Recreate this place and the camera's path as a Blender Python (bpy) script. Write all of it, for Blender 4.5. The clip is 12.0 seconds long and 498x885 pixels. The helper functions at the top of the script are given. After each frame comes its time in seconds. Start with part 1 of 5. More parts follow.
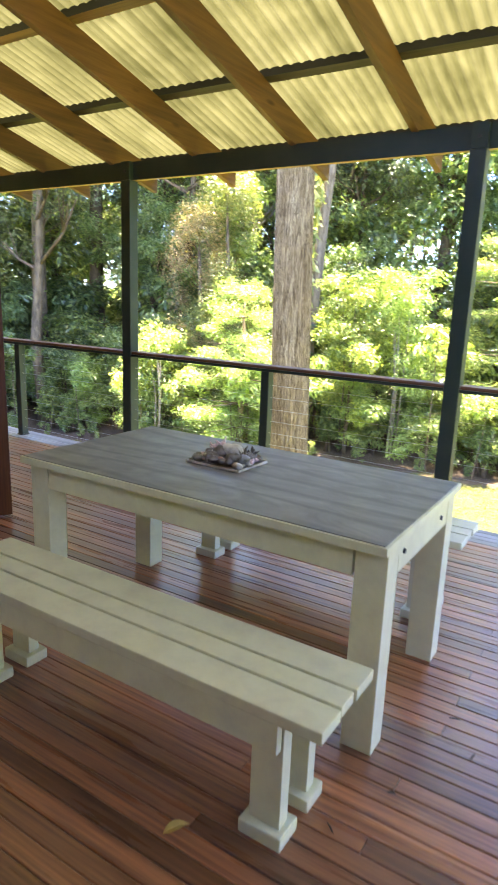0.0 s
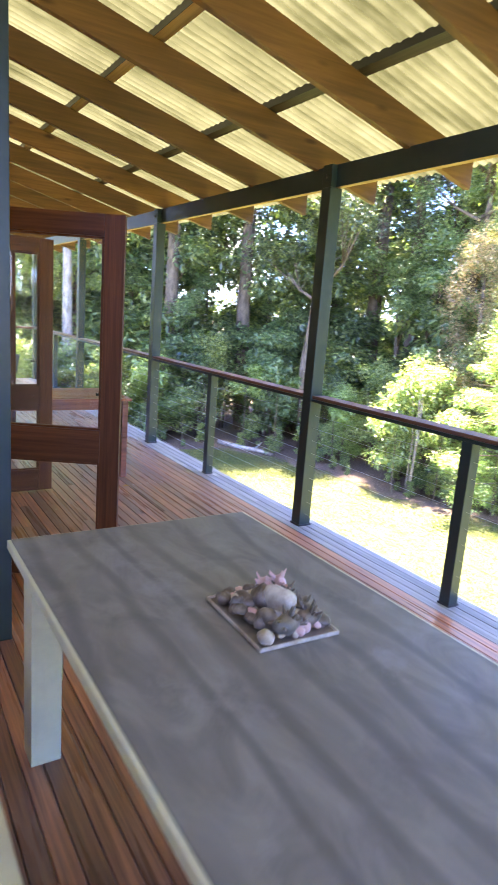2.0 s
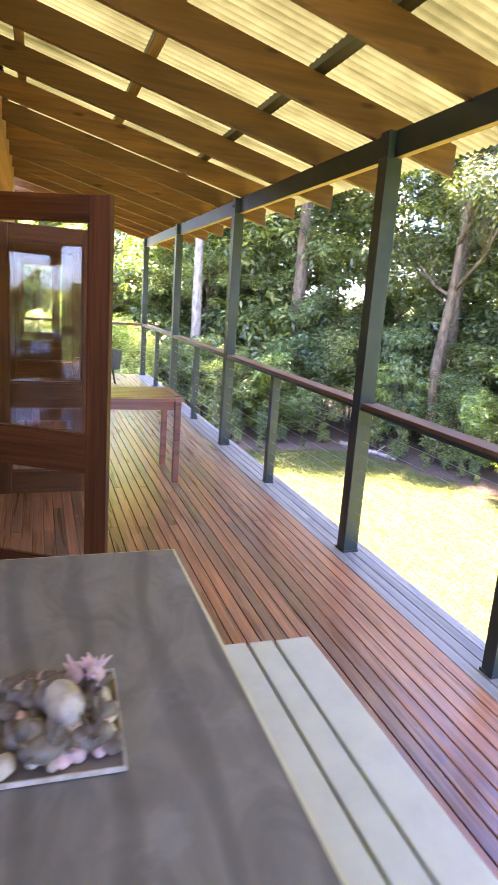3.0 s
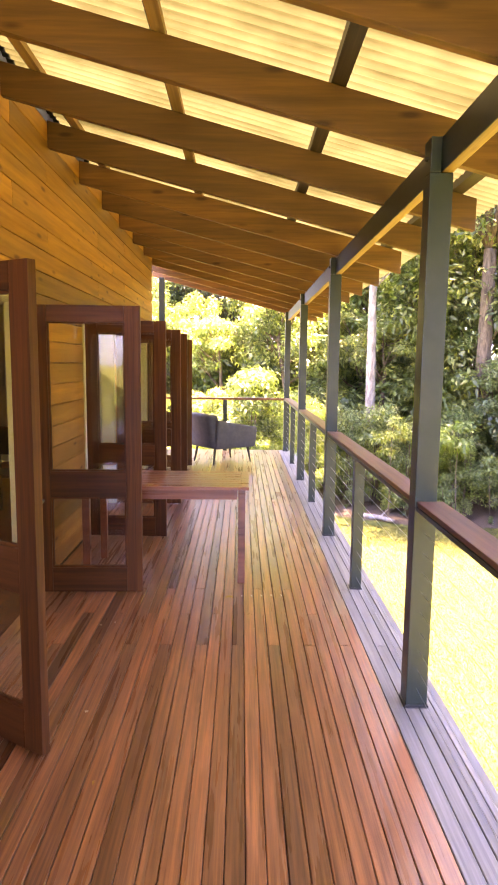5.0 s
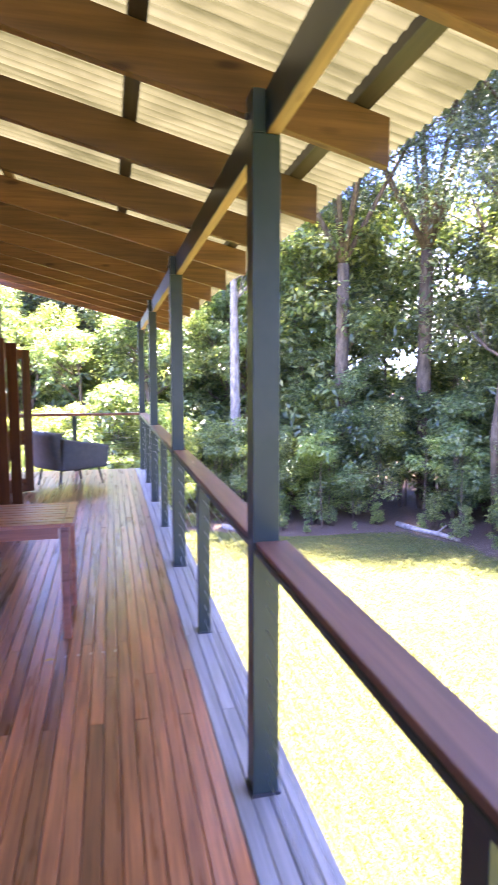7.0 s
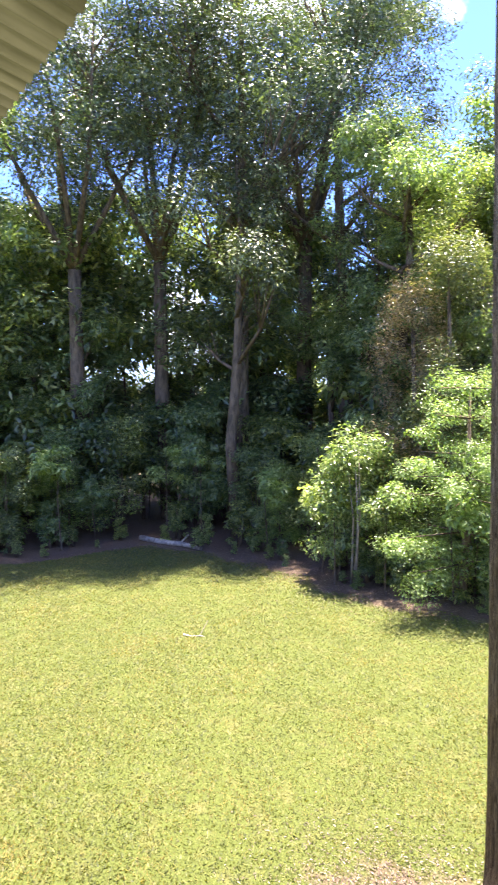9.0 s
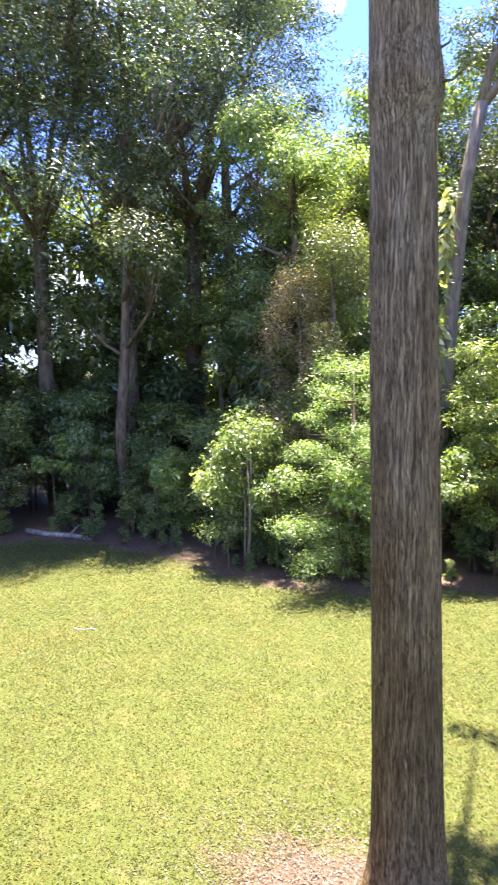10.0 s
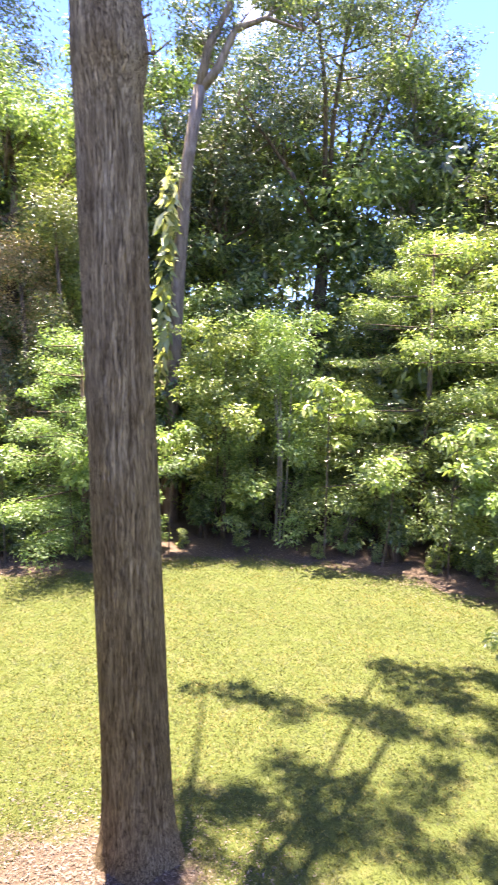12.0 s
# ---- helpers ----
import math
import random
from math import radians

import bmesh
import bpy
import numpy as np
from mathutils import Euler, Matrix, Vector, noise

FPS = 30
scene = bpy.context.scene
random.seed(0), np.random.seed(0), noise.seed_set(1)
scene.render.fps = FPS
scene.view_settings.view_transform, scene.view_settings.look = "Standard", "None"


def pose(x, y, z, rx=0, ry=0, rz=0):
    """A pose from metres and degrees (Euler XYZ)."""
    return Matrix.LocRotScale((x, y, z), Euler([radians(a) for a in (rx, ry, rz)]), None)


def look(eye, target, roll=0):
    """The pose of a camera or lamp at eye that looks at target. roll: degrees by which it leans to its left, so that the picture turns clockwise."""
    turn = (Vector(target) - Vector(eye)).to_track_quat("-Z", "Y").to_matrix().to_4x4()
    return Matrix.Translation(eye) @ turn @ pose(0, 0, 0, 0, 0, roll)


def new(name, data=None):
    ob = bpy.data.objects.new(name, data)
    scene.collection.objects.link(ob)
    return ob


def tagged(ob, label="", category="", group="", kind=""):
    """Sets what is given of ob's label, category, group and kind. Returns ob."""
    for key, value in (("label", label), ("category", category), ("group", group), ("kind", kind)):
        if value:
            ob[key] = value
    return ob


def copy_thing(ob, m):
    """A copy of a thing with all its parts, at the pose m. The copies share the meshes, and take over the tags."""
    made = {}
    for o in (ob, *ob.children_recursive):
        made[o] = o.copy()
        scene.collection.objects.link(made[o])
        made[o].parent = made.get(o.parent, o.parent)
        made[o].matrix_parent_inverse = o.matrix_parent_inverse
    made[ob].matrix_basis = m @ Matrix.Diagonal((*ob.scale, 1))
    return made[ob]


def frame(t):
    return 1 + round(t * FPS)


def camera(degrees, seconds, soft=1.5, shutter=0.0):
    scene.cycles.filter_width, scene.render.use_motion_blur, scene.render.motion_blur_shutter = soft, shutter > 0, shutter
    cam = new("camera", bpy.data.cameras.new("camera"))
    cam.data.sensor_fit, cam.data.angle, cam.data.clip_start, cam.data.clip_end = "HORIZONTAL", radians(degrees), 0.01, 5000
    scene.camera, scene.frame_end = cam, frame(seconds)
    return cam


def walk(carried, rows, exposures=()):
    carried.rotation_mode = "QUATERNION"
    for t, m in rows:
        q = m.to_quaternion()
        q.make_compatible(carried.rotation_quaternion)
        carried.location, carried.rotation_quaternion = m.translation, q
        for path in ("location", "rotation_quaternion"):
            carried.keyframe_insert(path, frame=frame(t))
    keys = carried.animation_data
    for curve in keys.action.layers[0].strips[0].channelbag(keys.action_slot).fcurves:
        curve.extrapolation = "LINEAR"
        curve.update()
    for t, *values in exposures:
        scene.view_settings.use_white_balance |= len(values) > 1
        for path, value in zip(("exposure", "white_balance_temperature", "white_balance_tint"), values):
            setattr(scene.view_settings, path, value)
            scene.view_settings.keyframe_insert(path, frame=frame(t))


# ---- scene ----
cam = camera(43.9, 12.0, soft=1.5, shutter=0.4)
PATH = [
    (0, (3.91, -4.156, 1.509), (2.874, -2.507, 1.052), 2.2),
    (0.5, (3.841, -3.908, 1.511), (2.645, -2.358, 1.102), 2.8),
    (1, (3.74, -3.581, 1.546), (2.366, -2.191, 1.119), 3.3),
    (1.5, (3.709, -3.21, 1.579), (2.198, -1.966, 1.169), 4.2),
    (2, (3.604, -2.792, 1.549), (1.948, -1.748, 1.141), 4.3),
    (2.5, (3.514, -2.379, 1.574), (1.751, -1.535, 1.151), 4.4),
    (4.5, (3.052, -0.967, 1.561), (1.089, -0.831, 1.206), 1.4),
    (5, (2.8, -0.846, 1.606), (0.816, -0.82, 1.357), 0.7),
    (5.5, (2.567, -0.747, 1.635), (0.58, -0.778, 1.405), -0.2),
    (6.5, (2.336, -0.674, 1.635), (0.359, -0.469, 1.413), -0.8),
    (7, (2.202, -0.548, 1.594), (0.261, -0.112, 1.387), -0.1),
    (7.5, (2.011, -0.318, 1.63), (0.133, 0.343, 1.441), 0.6),
    (9.5, (1.735, 0.148, 1.64), (0.22, 1.439, 1.442), -0.7),
    (10, (1.742, 0.188, 1.64), (0.349, 1.605, 1.413), -0.6),
    (10.5, (1.754, 0.239, 1.64), (0.509, 1.785, 1.391), -0.3),
    (11, (1.769, 0.288, 1.64), (0.688, 1.95, 1.372), 0.1),
    (11.5, (1.817, 0.33, 1.64), (0.922, 2.095, 1.352), 0.5),
    (12, (1.891, 0.385, 1.64), (1.197, 2.236, 1.335), 0.8),
]
EXPOSURES = [(0.0, 4.75, 8600, 8), (1.0, 4.95, 7000, 15), (1.5, 4.98, 6800, 18), (2.7, 5.1, 7800, 22), (4.3, 4.9, 10600, 33), (5.0, 5.25, 11600, 40), (5.5, 5.25, 9000, 42), (6.5, 5.15, 7300, 40), (7.5, 4.35, 6300, 33), (8.5, 3.1, 6700, 20), (9.3, 2.92, 6800, 18), (12.0, 3.0, 7000, 22)]
walk(cam, [(t, look(eye, target, roll)) for t, eye, target, roll in PATH], EXPOSURES)

# ---- light and sky ----
SUN_YAW, SUN_UP = 38.0, 79.0
sun_dir = Vector((-math.sin(radians(SUN_YAW)) * math.cos(radians(SUN_UP)), math.cos(radians(SUN_YAW)) * math.cos(radians(SUN_UP)), math.sin(radians(SUN_UP))))
sun = new("sun", bpy.data.lights.new("sun", "SUN"))
sun.data.energy, sun.data.angle, sun.data.color = 5.0, radians(0.55), (1.0, 0.95, 0.86)
sun.matrix_world = look(sun_dir * 40, (0, 0, 0))

world = bpy.data.worlds.new("sky")
scene.world = world
world.use_nodes = True
wn, wl = world.node_tree.nodes, world.node_tree.links
wn.clear()
w_out, w_bg, w_sky = wn.new("ShaderNodeOutputWorld"), wn.new("ShaderNodeBackground"), wn.new("ShaderNodeTexSky")
w_sky.sky_type, w_sky.sun_disc = "NISHITA", False
w_sky.sun_elevation, w_sky.sun_rotation = radians(SUN_UP), math.atan2(sun_dir.x, sun_dir.y)
w_sky.air_density, w_sky.dust_density, w_sky.ozone_density = 1.0, 0.5, 4.0
w_bg.inputs["Strength"].default_value = 0.105
# scattered fair-weather clouds over the whole sky
w_tc, w_noise, w_ramp, w_mix = wn.new("ShaderNodeTexCoord"), wn.new("ShaderNodeTexNoise"), wn.new("ShaderNodeValToRGB"), wn.new("ShaderNodeMixRGB")
w_noise.inputs["Scale"].default_value, w_noise.inputs["Detail"].default_value = 4.5, 7.0
w_ramp.color_ramp.elements[0].position, w_ramp.color_ramp.elements[1].position = 0.56, 0.70
w_mix.inputs[2].default_value = (7.5, 7.7, 8.0, 1)
wl.new(w_tc.outputs["Generated"], w_noise.inputs["Vector"])
wl.new(w_noise.outputs["Fac"], w_ramp.inputs["Fac"])
wl.new(w_ramp.outputs["Color"], w_mix.inputs[0])
w_blue = wn.new("ShaderNodeMixRGB")
w_blue.blend_type = "MULTIPLY"
w_blue.inputs[0].default_value, w_blue.inputs[2].default_value = 1.0, (0.38, 0.49, 0.90, 1)
wl.new(w_sky.outputs["Color"], w_blue.inputs[1])
wl.new(w_blue.outputs["Color"], w_mix.inputs[1])
wl.new(w_mix.outputs["Color"], w_bg.inputs["Color"])
wl.new(w_bg.outputs["Background"], w_out.inputs["Surface"])


# ---- materials ----
def material(name, rough=0.6, metal=0.0, spec=0.5):
    m = bpy.data.materials.new(name)
    m.use_nodes = True
    n, l = m.node_tree.nodes, m.node_tree.links
    b = n["Principled BSDF"]
    b.inputs["Roughness"].default_value = rough
    b.inputs["Metallic"].default_value = metal
    b.inputs["Specular IOR Level"].default_value = spec
    return m, n, l, b


def coords(n, l, scale, space="Object"):
    tc, mp = n.new("ShaderNodeTexCoord"), n.new("ShaderNodeMapping")
    mp.inputs["Scale"].default_value = scale
    l.new(tc.outputs[space], mp.inputs["Vector"])
    return mp.outputs["Vector"]


def tex(n, l, vec, scale=5.0, detail=5.0, rough=0.55, distortion=0.0):
    t = n.new("ShaderNodeTexNoise")
    t.inputs["Scale"].default_value, t.inputs["Detail"].default_value = scale, detail
    t.inputs["Roughness"].default_value, t.inputs["Distortion"].default_value = rough, distortion
    l.new(vec, t.inputs["Vector"])
    return t.outputs["Fac"]


def ramp(n, l, fac, stops):
    r = n.new("ShaderNodeValToRGB")
    e = r.color_ramp.elements
    while len(e) < len(stops):
        e.new(0.5)
    for k, (p, c) in enumerate(stops):
        e[k].position, e[k].color = p, (*c, 1)
    l.new(fac, r.inputs["Fac"])
    return r.outputs["Color"]


def mix(n, l, fac, a, b, mode="MIX"):
    m = n.new("ShaderNodeMixRGB")
    m.blend_type = mode
    for k, v in enumerate((fac, a, b)):
        if isinstance(v, (int, float)):
            m.inputs[k].default_value = v
        elif isinstance(v, tuple):
            m.inputs[k].default_value = (*v, 1)
        else:
            l.new(v, m.inputs[k])
    return m.outputs["Color"]


def bump(n, l, b, height, strength=0.3, dist=0.01):
    k = n.new("ShaderNodeBump")
    k.inputs["Strength"].default_value, k.inputs["Distance"].default_value = strength, dist
    l.new(height, k.inputs["Height"])
    l.new(k.outputs["Normal"], b.inputs["Normal"])


def wood(name, dark, light, stretch, rough=0.5, vary=0.5, knots=False, coat=0.0, blotch=0.35, relief=0.25, spec=0.5):
    """Timber whose grain runs along the axis that has the small number in stretch."""
    m, n, l, b = material(name, rough, 0.0, spec)
    info = n.new("ShaderNodeObjectInfo")
    tc, mp, add = n.new("ShaderNodeTexCoord"), n.new("ShaderNodeMapping"), n.new("ShaderNodeVectorMath")
    sc = n.new("ShaderNodeMath")
    sc.operation = "MULTIPLY"
    sc.inputs[1].default_value = 37.0
    l.new(info.outputs["Random"], sc.inputs[0])
    l.new(tc.outputs["Object"], add.inputs[0])
    l.new(sc.outputs[0], add.inputs[1])
    mp.inputs["Scale"].default_value = stretch
    l.new(add.outputs[0], mp.inputs["Vector"])
    grain = tex(n, l, mp.outputs["Vector"], 1.0, 6, 0.6, 0.2)
    mp3 = n.new("ShaderNodeMapping")
    mp3.inputs["Scale"].default_value = [max(0.5, 0.16 * k) for k in stretch]
    l.new(add.outputs[0], mp3.inputs["Vector"])
    broad = tex(n, l, mp3.outputs["Vector"], 1.7, 4, 0.6)
    col = ramp(n, l, grain, [(0.3, dark), (0.7, light)])
    tint = ramp(n, l, info.outputs["Random"], [(0.0, (1 - vary,) * 3), (0.5, (1.0, 0.97, 0.95)), (1.0, (1 + vary * 0.5, 1 + vary * 0.35, 1 + vary * 0.25))])
    col = mix(n, l, 1.0, col, tint, "MULTIPLY")
    stain = ramp(n, l, broad, [(0.35, (1 - blotch,) * 3), (0.6, (1, 1, 1))])
    col = mix(n, l, 1.0, col, stain, "MULTIPLY")
    if knots:
        v = n.new("ShaderNodeTexVoronoi")
        v.inputs["Scale"].default_value = 1.0
        mp2 = n.new("ShaderNodeMapping")
        mp2.inputs["Scale"].default_value = [2.4 if s < 5 else 8.0 for s in stretch]
        l.new(add.outputs[0], mp2.inputs["Vector"])
        l.new(mp2.outputs["Vector"], v.inputs["Vector"])
        k = ramp(n, l, v.outputs["Distance"], [(0.07, (0.30, 0.17, 0.10)), (0.17, (1, 1, 1))])
        col = mix(n, l, 0.85, col, k, "MULTIPLY")
    l.new(col, b.inputs["Base Color"])
    r = n.new("ShaderNodeMapRange")
    r.inputs["To Min"].default_value, r.inputs["To Max"].default_value = max(0.05, rough - 0.1), min(1, rough + 0.15)
    l.new(broad, r.inputs["Value"])
    l.new(r.outputs["Result"], b.inputs["Roughness"])
    b.inputs["Coat Weight"].default_value, b.inputs["Coat Roughness"].default_value = coat, 0.3
    bump(n, l, b, grain, relief, 0.004)
    return m


def painted(name, col, dirt, rough=0.45, amount=0.35, scale=6.0):
    m, n, l, b = material(name, rough)
    vec = coords(n, l, (1, 1, 1))
    fine, broad = tex(n, l, vec, 60, 4), tex(n, l, vec, scale, 6, 0.65)
    c = mix(n, l, ramp(n, l, broad, [(0.42, (0, 0, 0)), (0.75, (amount,) * 3)]), col, dirt)
    l.new(c, b.inputs["Base Color"])
    bump(n, l, b, fine, 0.15, 0.002)
    return m


M_DECK = wood("deck_timber", (0.13, 0.044, 0.018), (0.47, 0.188, 0.074), (2.0, 60, 60), 0.27, 0.55, coat=0.5, blotch=0.25)
M_DECK_GREY = wood("grey_deck_timber", (0.15, 0.155, 0.14), (0.31, 0.32, 0.285), (1.6, 60, 60), 0.5, 0.3)
M_RAFTER = wood("rafter_pine", (0.125, 0.058, 0.019), (0.225, 0.108, 0.036), (34, 1.6, 34), 0.6, 0.3, knots=True)
M_BEAM = wood("beam_pine", (0.36, 0.21, 0.09), (0.56, 0.35, 0.16), (1.4, 50, 50), 0.6, 0.15, knots=True)
M_SHADED_PINE = wood("shaded_pine", (0.030, 0.022, 0.014), (0.075, 0.055, 0.036), (1.4, 50, 50), 0.55, 0.2)
M_CLAD = wood("cladding_pine", (0.38, 0.165, 0.040), (0.62, 0.31, 0.09), (1.1, 34, 22), 0.5, 0.45, knots=True, coat=0.12, blotch=0.3)
M_RED = wood("red_hardwood_z", (0.075, 0.024, 0.008), (0.175, 0.058, 0.019), (45, 45, 1.5), 0.45, 0.2, coat=0.04, spec=0.25)
M_REDX = wood("red_hardwood_y", (0.13, 0.040, 0.014), (0.27, 0.085, 0.030), (45, 1.5, 45), 0.45, 0.3, coat=0.04, spec=0.25)
M_DOORRAIL = wood("red_hardwood_x", (0.075, 0.024, 0.008), (0.175, 0.058, 0.019), (1.5, 45, 45), 0.45, 0.2, coat=0.04, spec=0.25)
M_TABLE = wood("reddish_table_hardwood", (0.24, 0.072, 0.034), (0.42, 0.145, 0.072), (45, 1.5, 45), 0.28, 0.25, coat=0.3)
M_RAIL = wood("handrail_hardwood", (0.15, 0.066, 0.036), (0.27, 0.128, 0.072), (1.5, 45, 45), 0.42, 0.2, coat=0.08, spec=0.3)
M_GREEN = painted("dark_green_paint", (0.017, 0.034, 0.028), (0.045, 0.056, 0.045), 0.38, 0.5)
M_WHITE = painted("cream_white_paint", (0.62, 0.615, 0.46), (0.46, 0.45, 0.34), 0.38, 0.5, 9.0)
M_CREAM = painted("cream_paint", (0.68, 0.645, 0.40), (0.48, 0.44, 0.27), 0.38, 0.5, 9.0)
M_PLASTER = painted("interior_paint", (0.62, 0.58, 0.50), (0.5, 0.46, 0.4), 0.8)
M_DARK = painted("dark_metal", (0.03, 0.032, 0.035), (0.06, 0.055, 0.05), 0.45)
M_ROOFING = painted("roof_metal", (0.22, 0.24, 0.23), (0.14, 0.14, 0.13), 0.5)
M_STEEL, _n, _l, _b = material("stainless_wire", 0.28, 1.0)
_b.inputs["Base Color"].default_value = (0.62, 0.62, 0.60, 1)


def make_glass():
    m, n, l, b = material("window_glass", 0.02)
    b.inputs["Transmission Weight"].default_value, b.inputs["IOR"].default_value = 1.0, 1.45
    b.inputs["Base Color"].default_value = (0.97, 0.98, 0.975, 1)
    return m


M_GLASS = make_glass()


def make_sheet():
    m, n, l, b = material("translucent_roof_sheet", 0.45)
    vec = coords(n, l, (1.0, 1.0, 1.0))
    stain = tex(n, l, coords(n, l, (7, 0.9, 1)), 1.0, 6, 0.62, 0.4)
    grime = tex(n, l, vec, 1.3, 5, 0.6)
    col = ramp(n, l, stain, [(0.30, (0.0125, 0.0125, 0.0055)), (0.52, (0.027, 0.0265, 0.0130)), (0.75, (0.034, 0.033, 0.0185))])
    col = mix(n, l, 1.0, col, ramp(n, l, grime, [(0.34, (0.44, 0.45, 0.38)), (0.6, (1, 1, 1))]), "MULTIPLY")
    # shading of the corrugation, painted into the sheet's colour as stripes
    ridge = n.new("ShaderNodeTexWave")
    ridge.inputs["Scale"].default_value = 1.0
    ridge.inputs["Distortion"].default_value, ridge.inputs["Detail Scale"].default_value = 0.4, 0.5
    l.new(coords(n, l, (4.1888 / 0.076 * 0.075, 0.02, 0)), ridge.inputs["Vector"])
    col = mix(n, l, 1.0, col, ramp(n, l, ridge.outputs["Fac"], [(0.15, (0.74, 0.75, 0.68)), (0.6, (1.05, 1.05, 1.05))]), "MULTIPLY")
    l.new(col, b.inputs["Base Color"])
    tr = n.new("ShaderNodeBsdfTranslucent")
    l.new(col, tr.inputs["Color"])
    mx = n.new("ShaderNodeMixShader")
    mx.inputs[0].default_value = 0.72
    l.new(b.outputs[0], mx.inputs[1])
    l.new(tr.outputs[0], mx.inputs[2])
    l.new(mx.outputs[0], n["Material Output"].inputs["Surface"])
    return m


M_SHEET = make_sheet()


def make_tabletop():
    m, n, l, b = material("grey_weathered_tabletop", 0.42)
    vec = coords(n, l, (1.6, 3.0, 1.0))
    grain = tex(n, l, vec, 2.2, 6, 0.6, 1.6)
    wave = n.new("ShaderNodeTexWave")
    wave.inputs["Scale"].default_value, wave.inputs["Distortion"].default_value = 1.3, 12.0
    wave.inputs["Detail"].default_value, wave.inputs["Detail Scale"].default_value = 3.0, 0.8
    wave.bands_direction = "Y"
    l.new(coords(n, l, (0.45, 1.6, 1)), wave.inputs["Vector"])
    blotch = tex(n, l, coords(n, l, (1, 1, 1)), 4.0, 7, 0.65)
    col = ramp(n, l, grain, [(0.25, (0.130, 0.122, 0.104)), (0.75, (0.270, 0.254, 0.212))])
    col = mix(n, l, ramp(n, l, wave.outputs["Fac"], [(0.0, (0.55,) * 3), (0.28, (0, 0, 0))]), col, (0.085, 0.080, 0.070))
    col = mix(n, l, ramp(n, l, blotch, [(0.58, (0, 0, 0)), (0.72, (0.45,) * 3)]), col, (0.36, 0.35, 0.33))
    l.new(col, b.inputs["Base Color"])
    l.new(ramp(n, l, blotch, [(0.3, (0.34,) * 3), (0.7, (0.52,) * 3)]), b.inputs["Roughness"])
    bump(n, l, b, grain, 0.2, 0.003)
    return m


M_TOP = make_tabletop()


def make_leaf(name, a, b_, c, gloss=0.34, trans=0.46):
    """Foliage: every leaf has its own tint between a, b_ and c."""
    m, n, l, b = material(name, gloss, 0, 0.8)
    geo, info = n.new("ShaderNodeNewGeometry"), n.new("ShaderNodeObjectInfo")
    col = ramp(n, l, geo.outputs["Random Per Island"], [(0.0, a), (0.55, b_), (1.0, c)])
    tint = ramp(n, l, info.outputs["Random"], [(0.0, (0.72, 0.8, 0.8)), (0.5, (1, 1, 1)), (1.0, (1.25, 1.12, 0.85))])
    col = mix(n, l, 1.0, col, tint, "MULTIPLY")
    l.new(col, b.inputs["Base Color"])
    tr = n.new("ShaderNodeBsdfTranslucent")
    tcol = mix(n, l, 1.0, col, (1.4, 1.55, 0.75), "MULTIPLY")
    l.new(tcol, tr.inputs["Color"])
    mx = n.new("ShaderNodeMixShader")
    mx.inputs[0].default_value = trans
    l.new(b.outputs[0], mx.inputs[1])
    l.new(tr.outputs[0], mx.inputs[2])
    l.new(mx.outputs[0], n["Material Output"].inputs["Surface"])
    return m


# bright third stop of dark and canopy leaves paints in sunlit ones
M_LEAF_DARK = make_leaf("dark_green_leaves", (0.066, 0.100, 0.034), (0.115, 0.165, 0.054), (0.34, 0.39, 0.16), 0.28)
# dark, less translucent copy for high crowns: backlit shade put into the colour
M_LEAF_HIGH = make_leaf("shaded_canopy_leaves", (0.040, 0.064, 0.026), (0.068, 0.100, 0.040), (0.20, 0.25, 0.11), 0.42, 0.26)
M_LEAF_MID = make_leaf("mid_green_leaves", (0.088, 0.135, 0.036), (0.160, 0.222, 0.072), (0.35, 0.39, 0.16), 0.30)
M_LEAF_LIME = make_leaf("lime_green_leaves", (0.13, 0.19, 0.045), (0.25, 0.33, 0.085), (0.42, 0.48, 0.18), 0.45, 0.45)
M_LEAF_OLIVE = make_leaf("olive_vine_leaves", (0.095, 0.12, 0.036), (0.155, 0.18, 0.052), (0.30, 0.27, 0.11))
M_LEAF_VINE = make_leaf("pale_yellow_climber_leaves", (0.16, 0.20, 0.06), (0.36, 0.36, 0.14), (0.62, 0.58, 0.36), 0.5, 0.3)
M_LEAF_BROWN = make_leaf("dry_brown_leaves", (0.19, 0.135, 0.07), (0.32, 0.235, 0.125), (0.50, 0.39, 0.23))


def make_bark(name, dark, light, stretch=(14, 14, 0.9), scale=1.0, strength=0.8):
    m, n, l, b = material(name, 0.85, 0, 0.2)
    vec = coords(n, l, stretch)
    f, broad = tex(n, l, vec, scale, 8, 0.65, 0.5), tex(n, l, coords(n, l, (1, 1, 0.5)), 1.2, 4)
    col = ramp(n, l, f, [(0.34, dark), (0.50, tuple((p + q) / 2 for p, q in zip(dark, light))), (0.66, light)])
    col = mix(n, l, 1.0, col, ramp(n, l, broad, [(0.3, (0.75, 0.72, 0.70)), (0.7, (1.1, 1.08, 1.05))]), "MULTIPLY")
    l.new(col, b.inputs["Base Color"])
    bump(n, l, b, f, strength, 0.03)
    return m




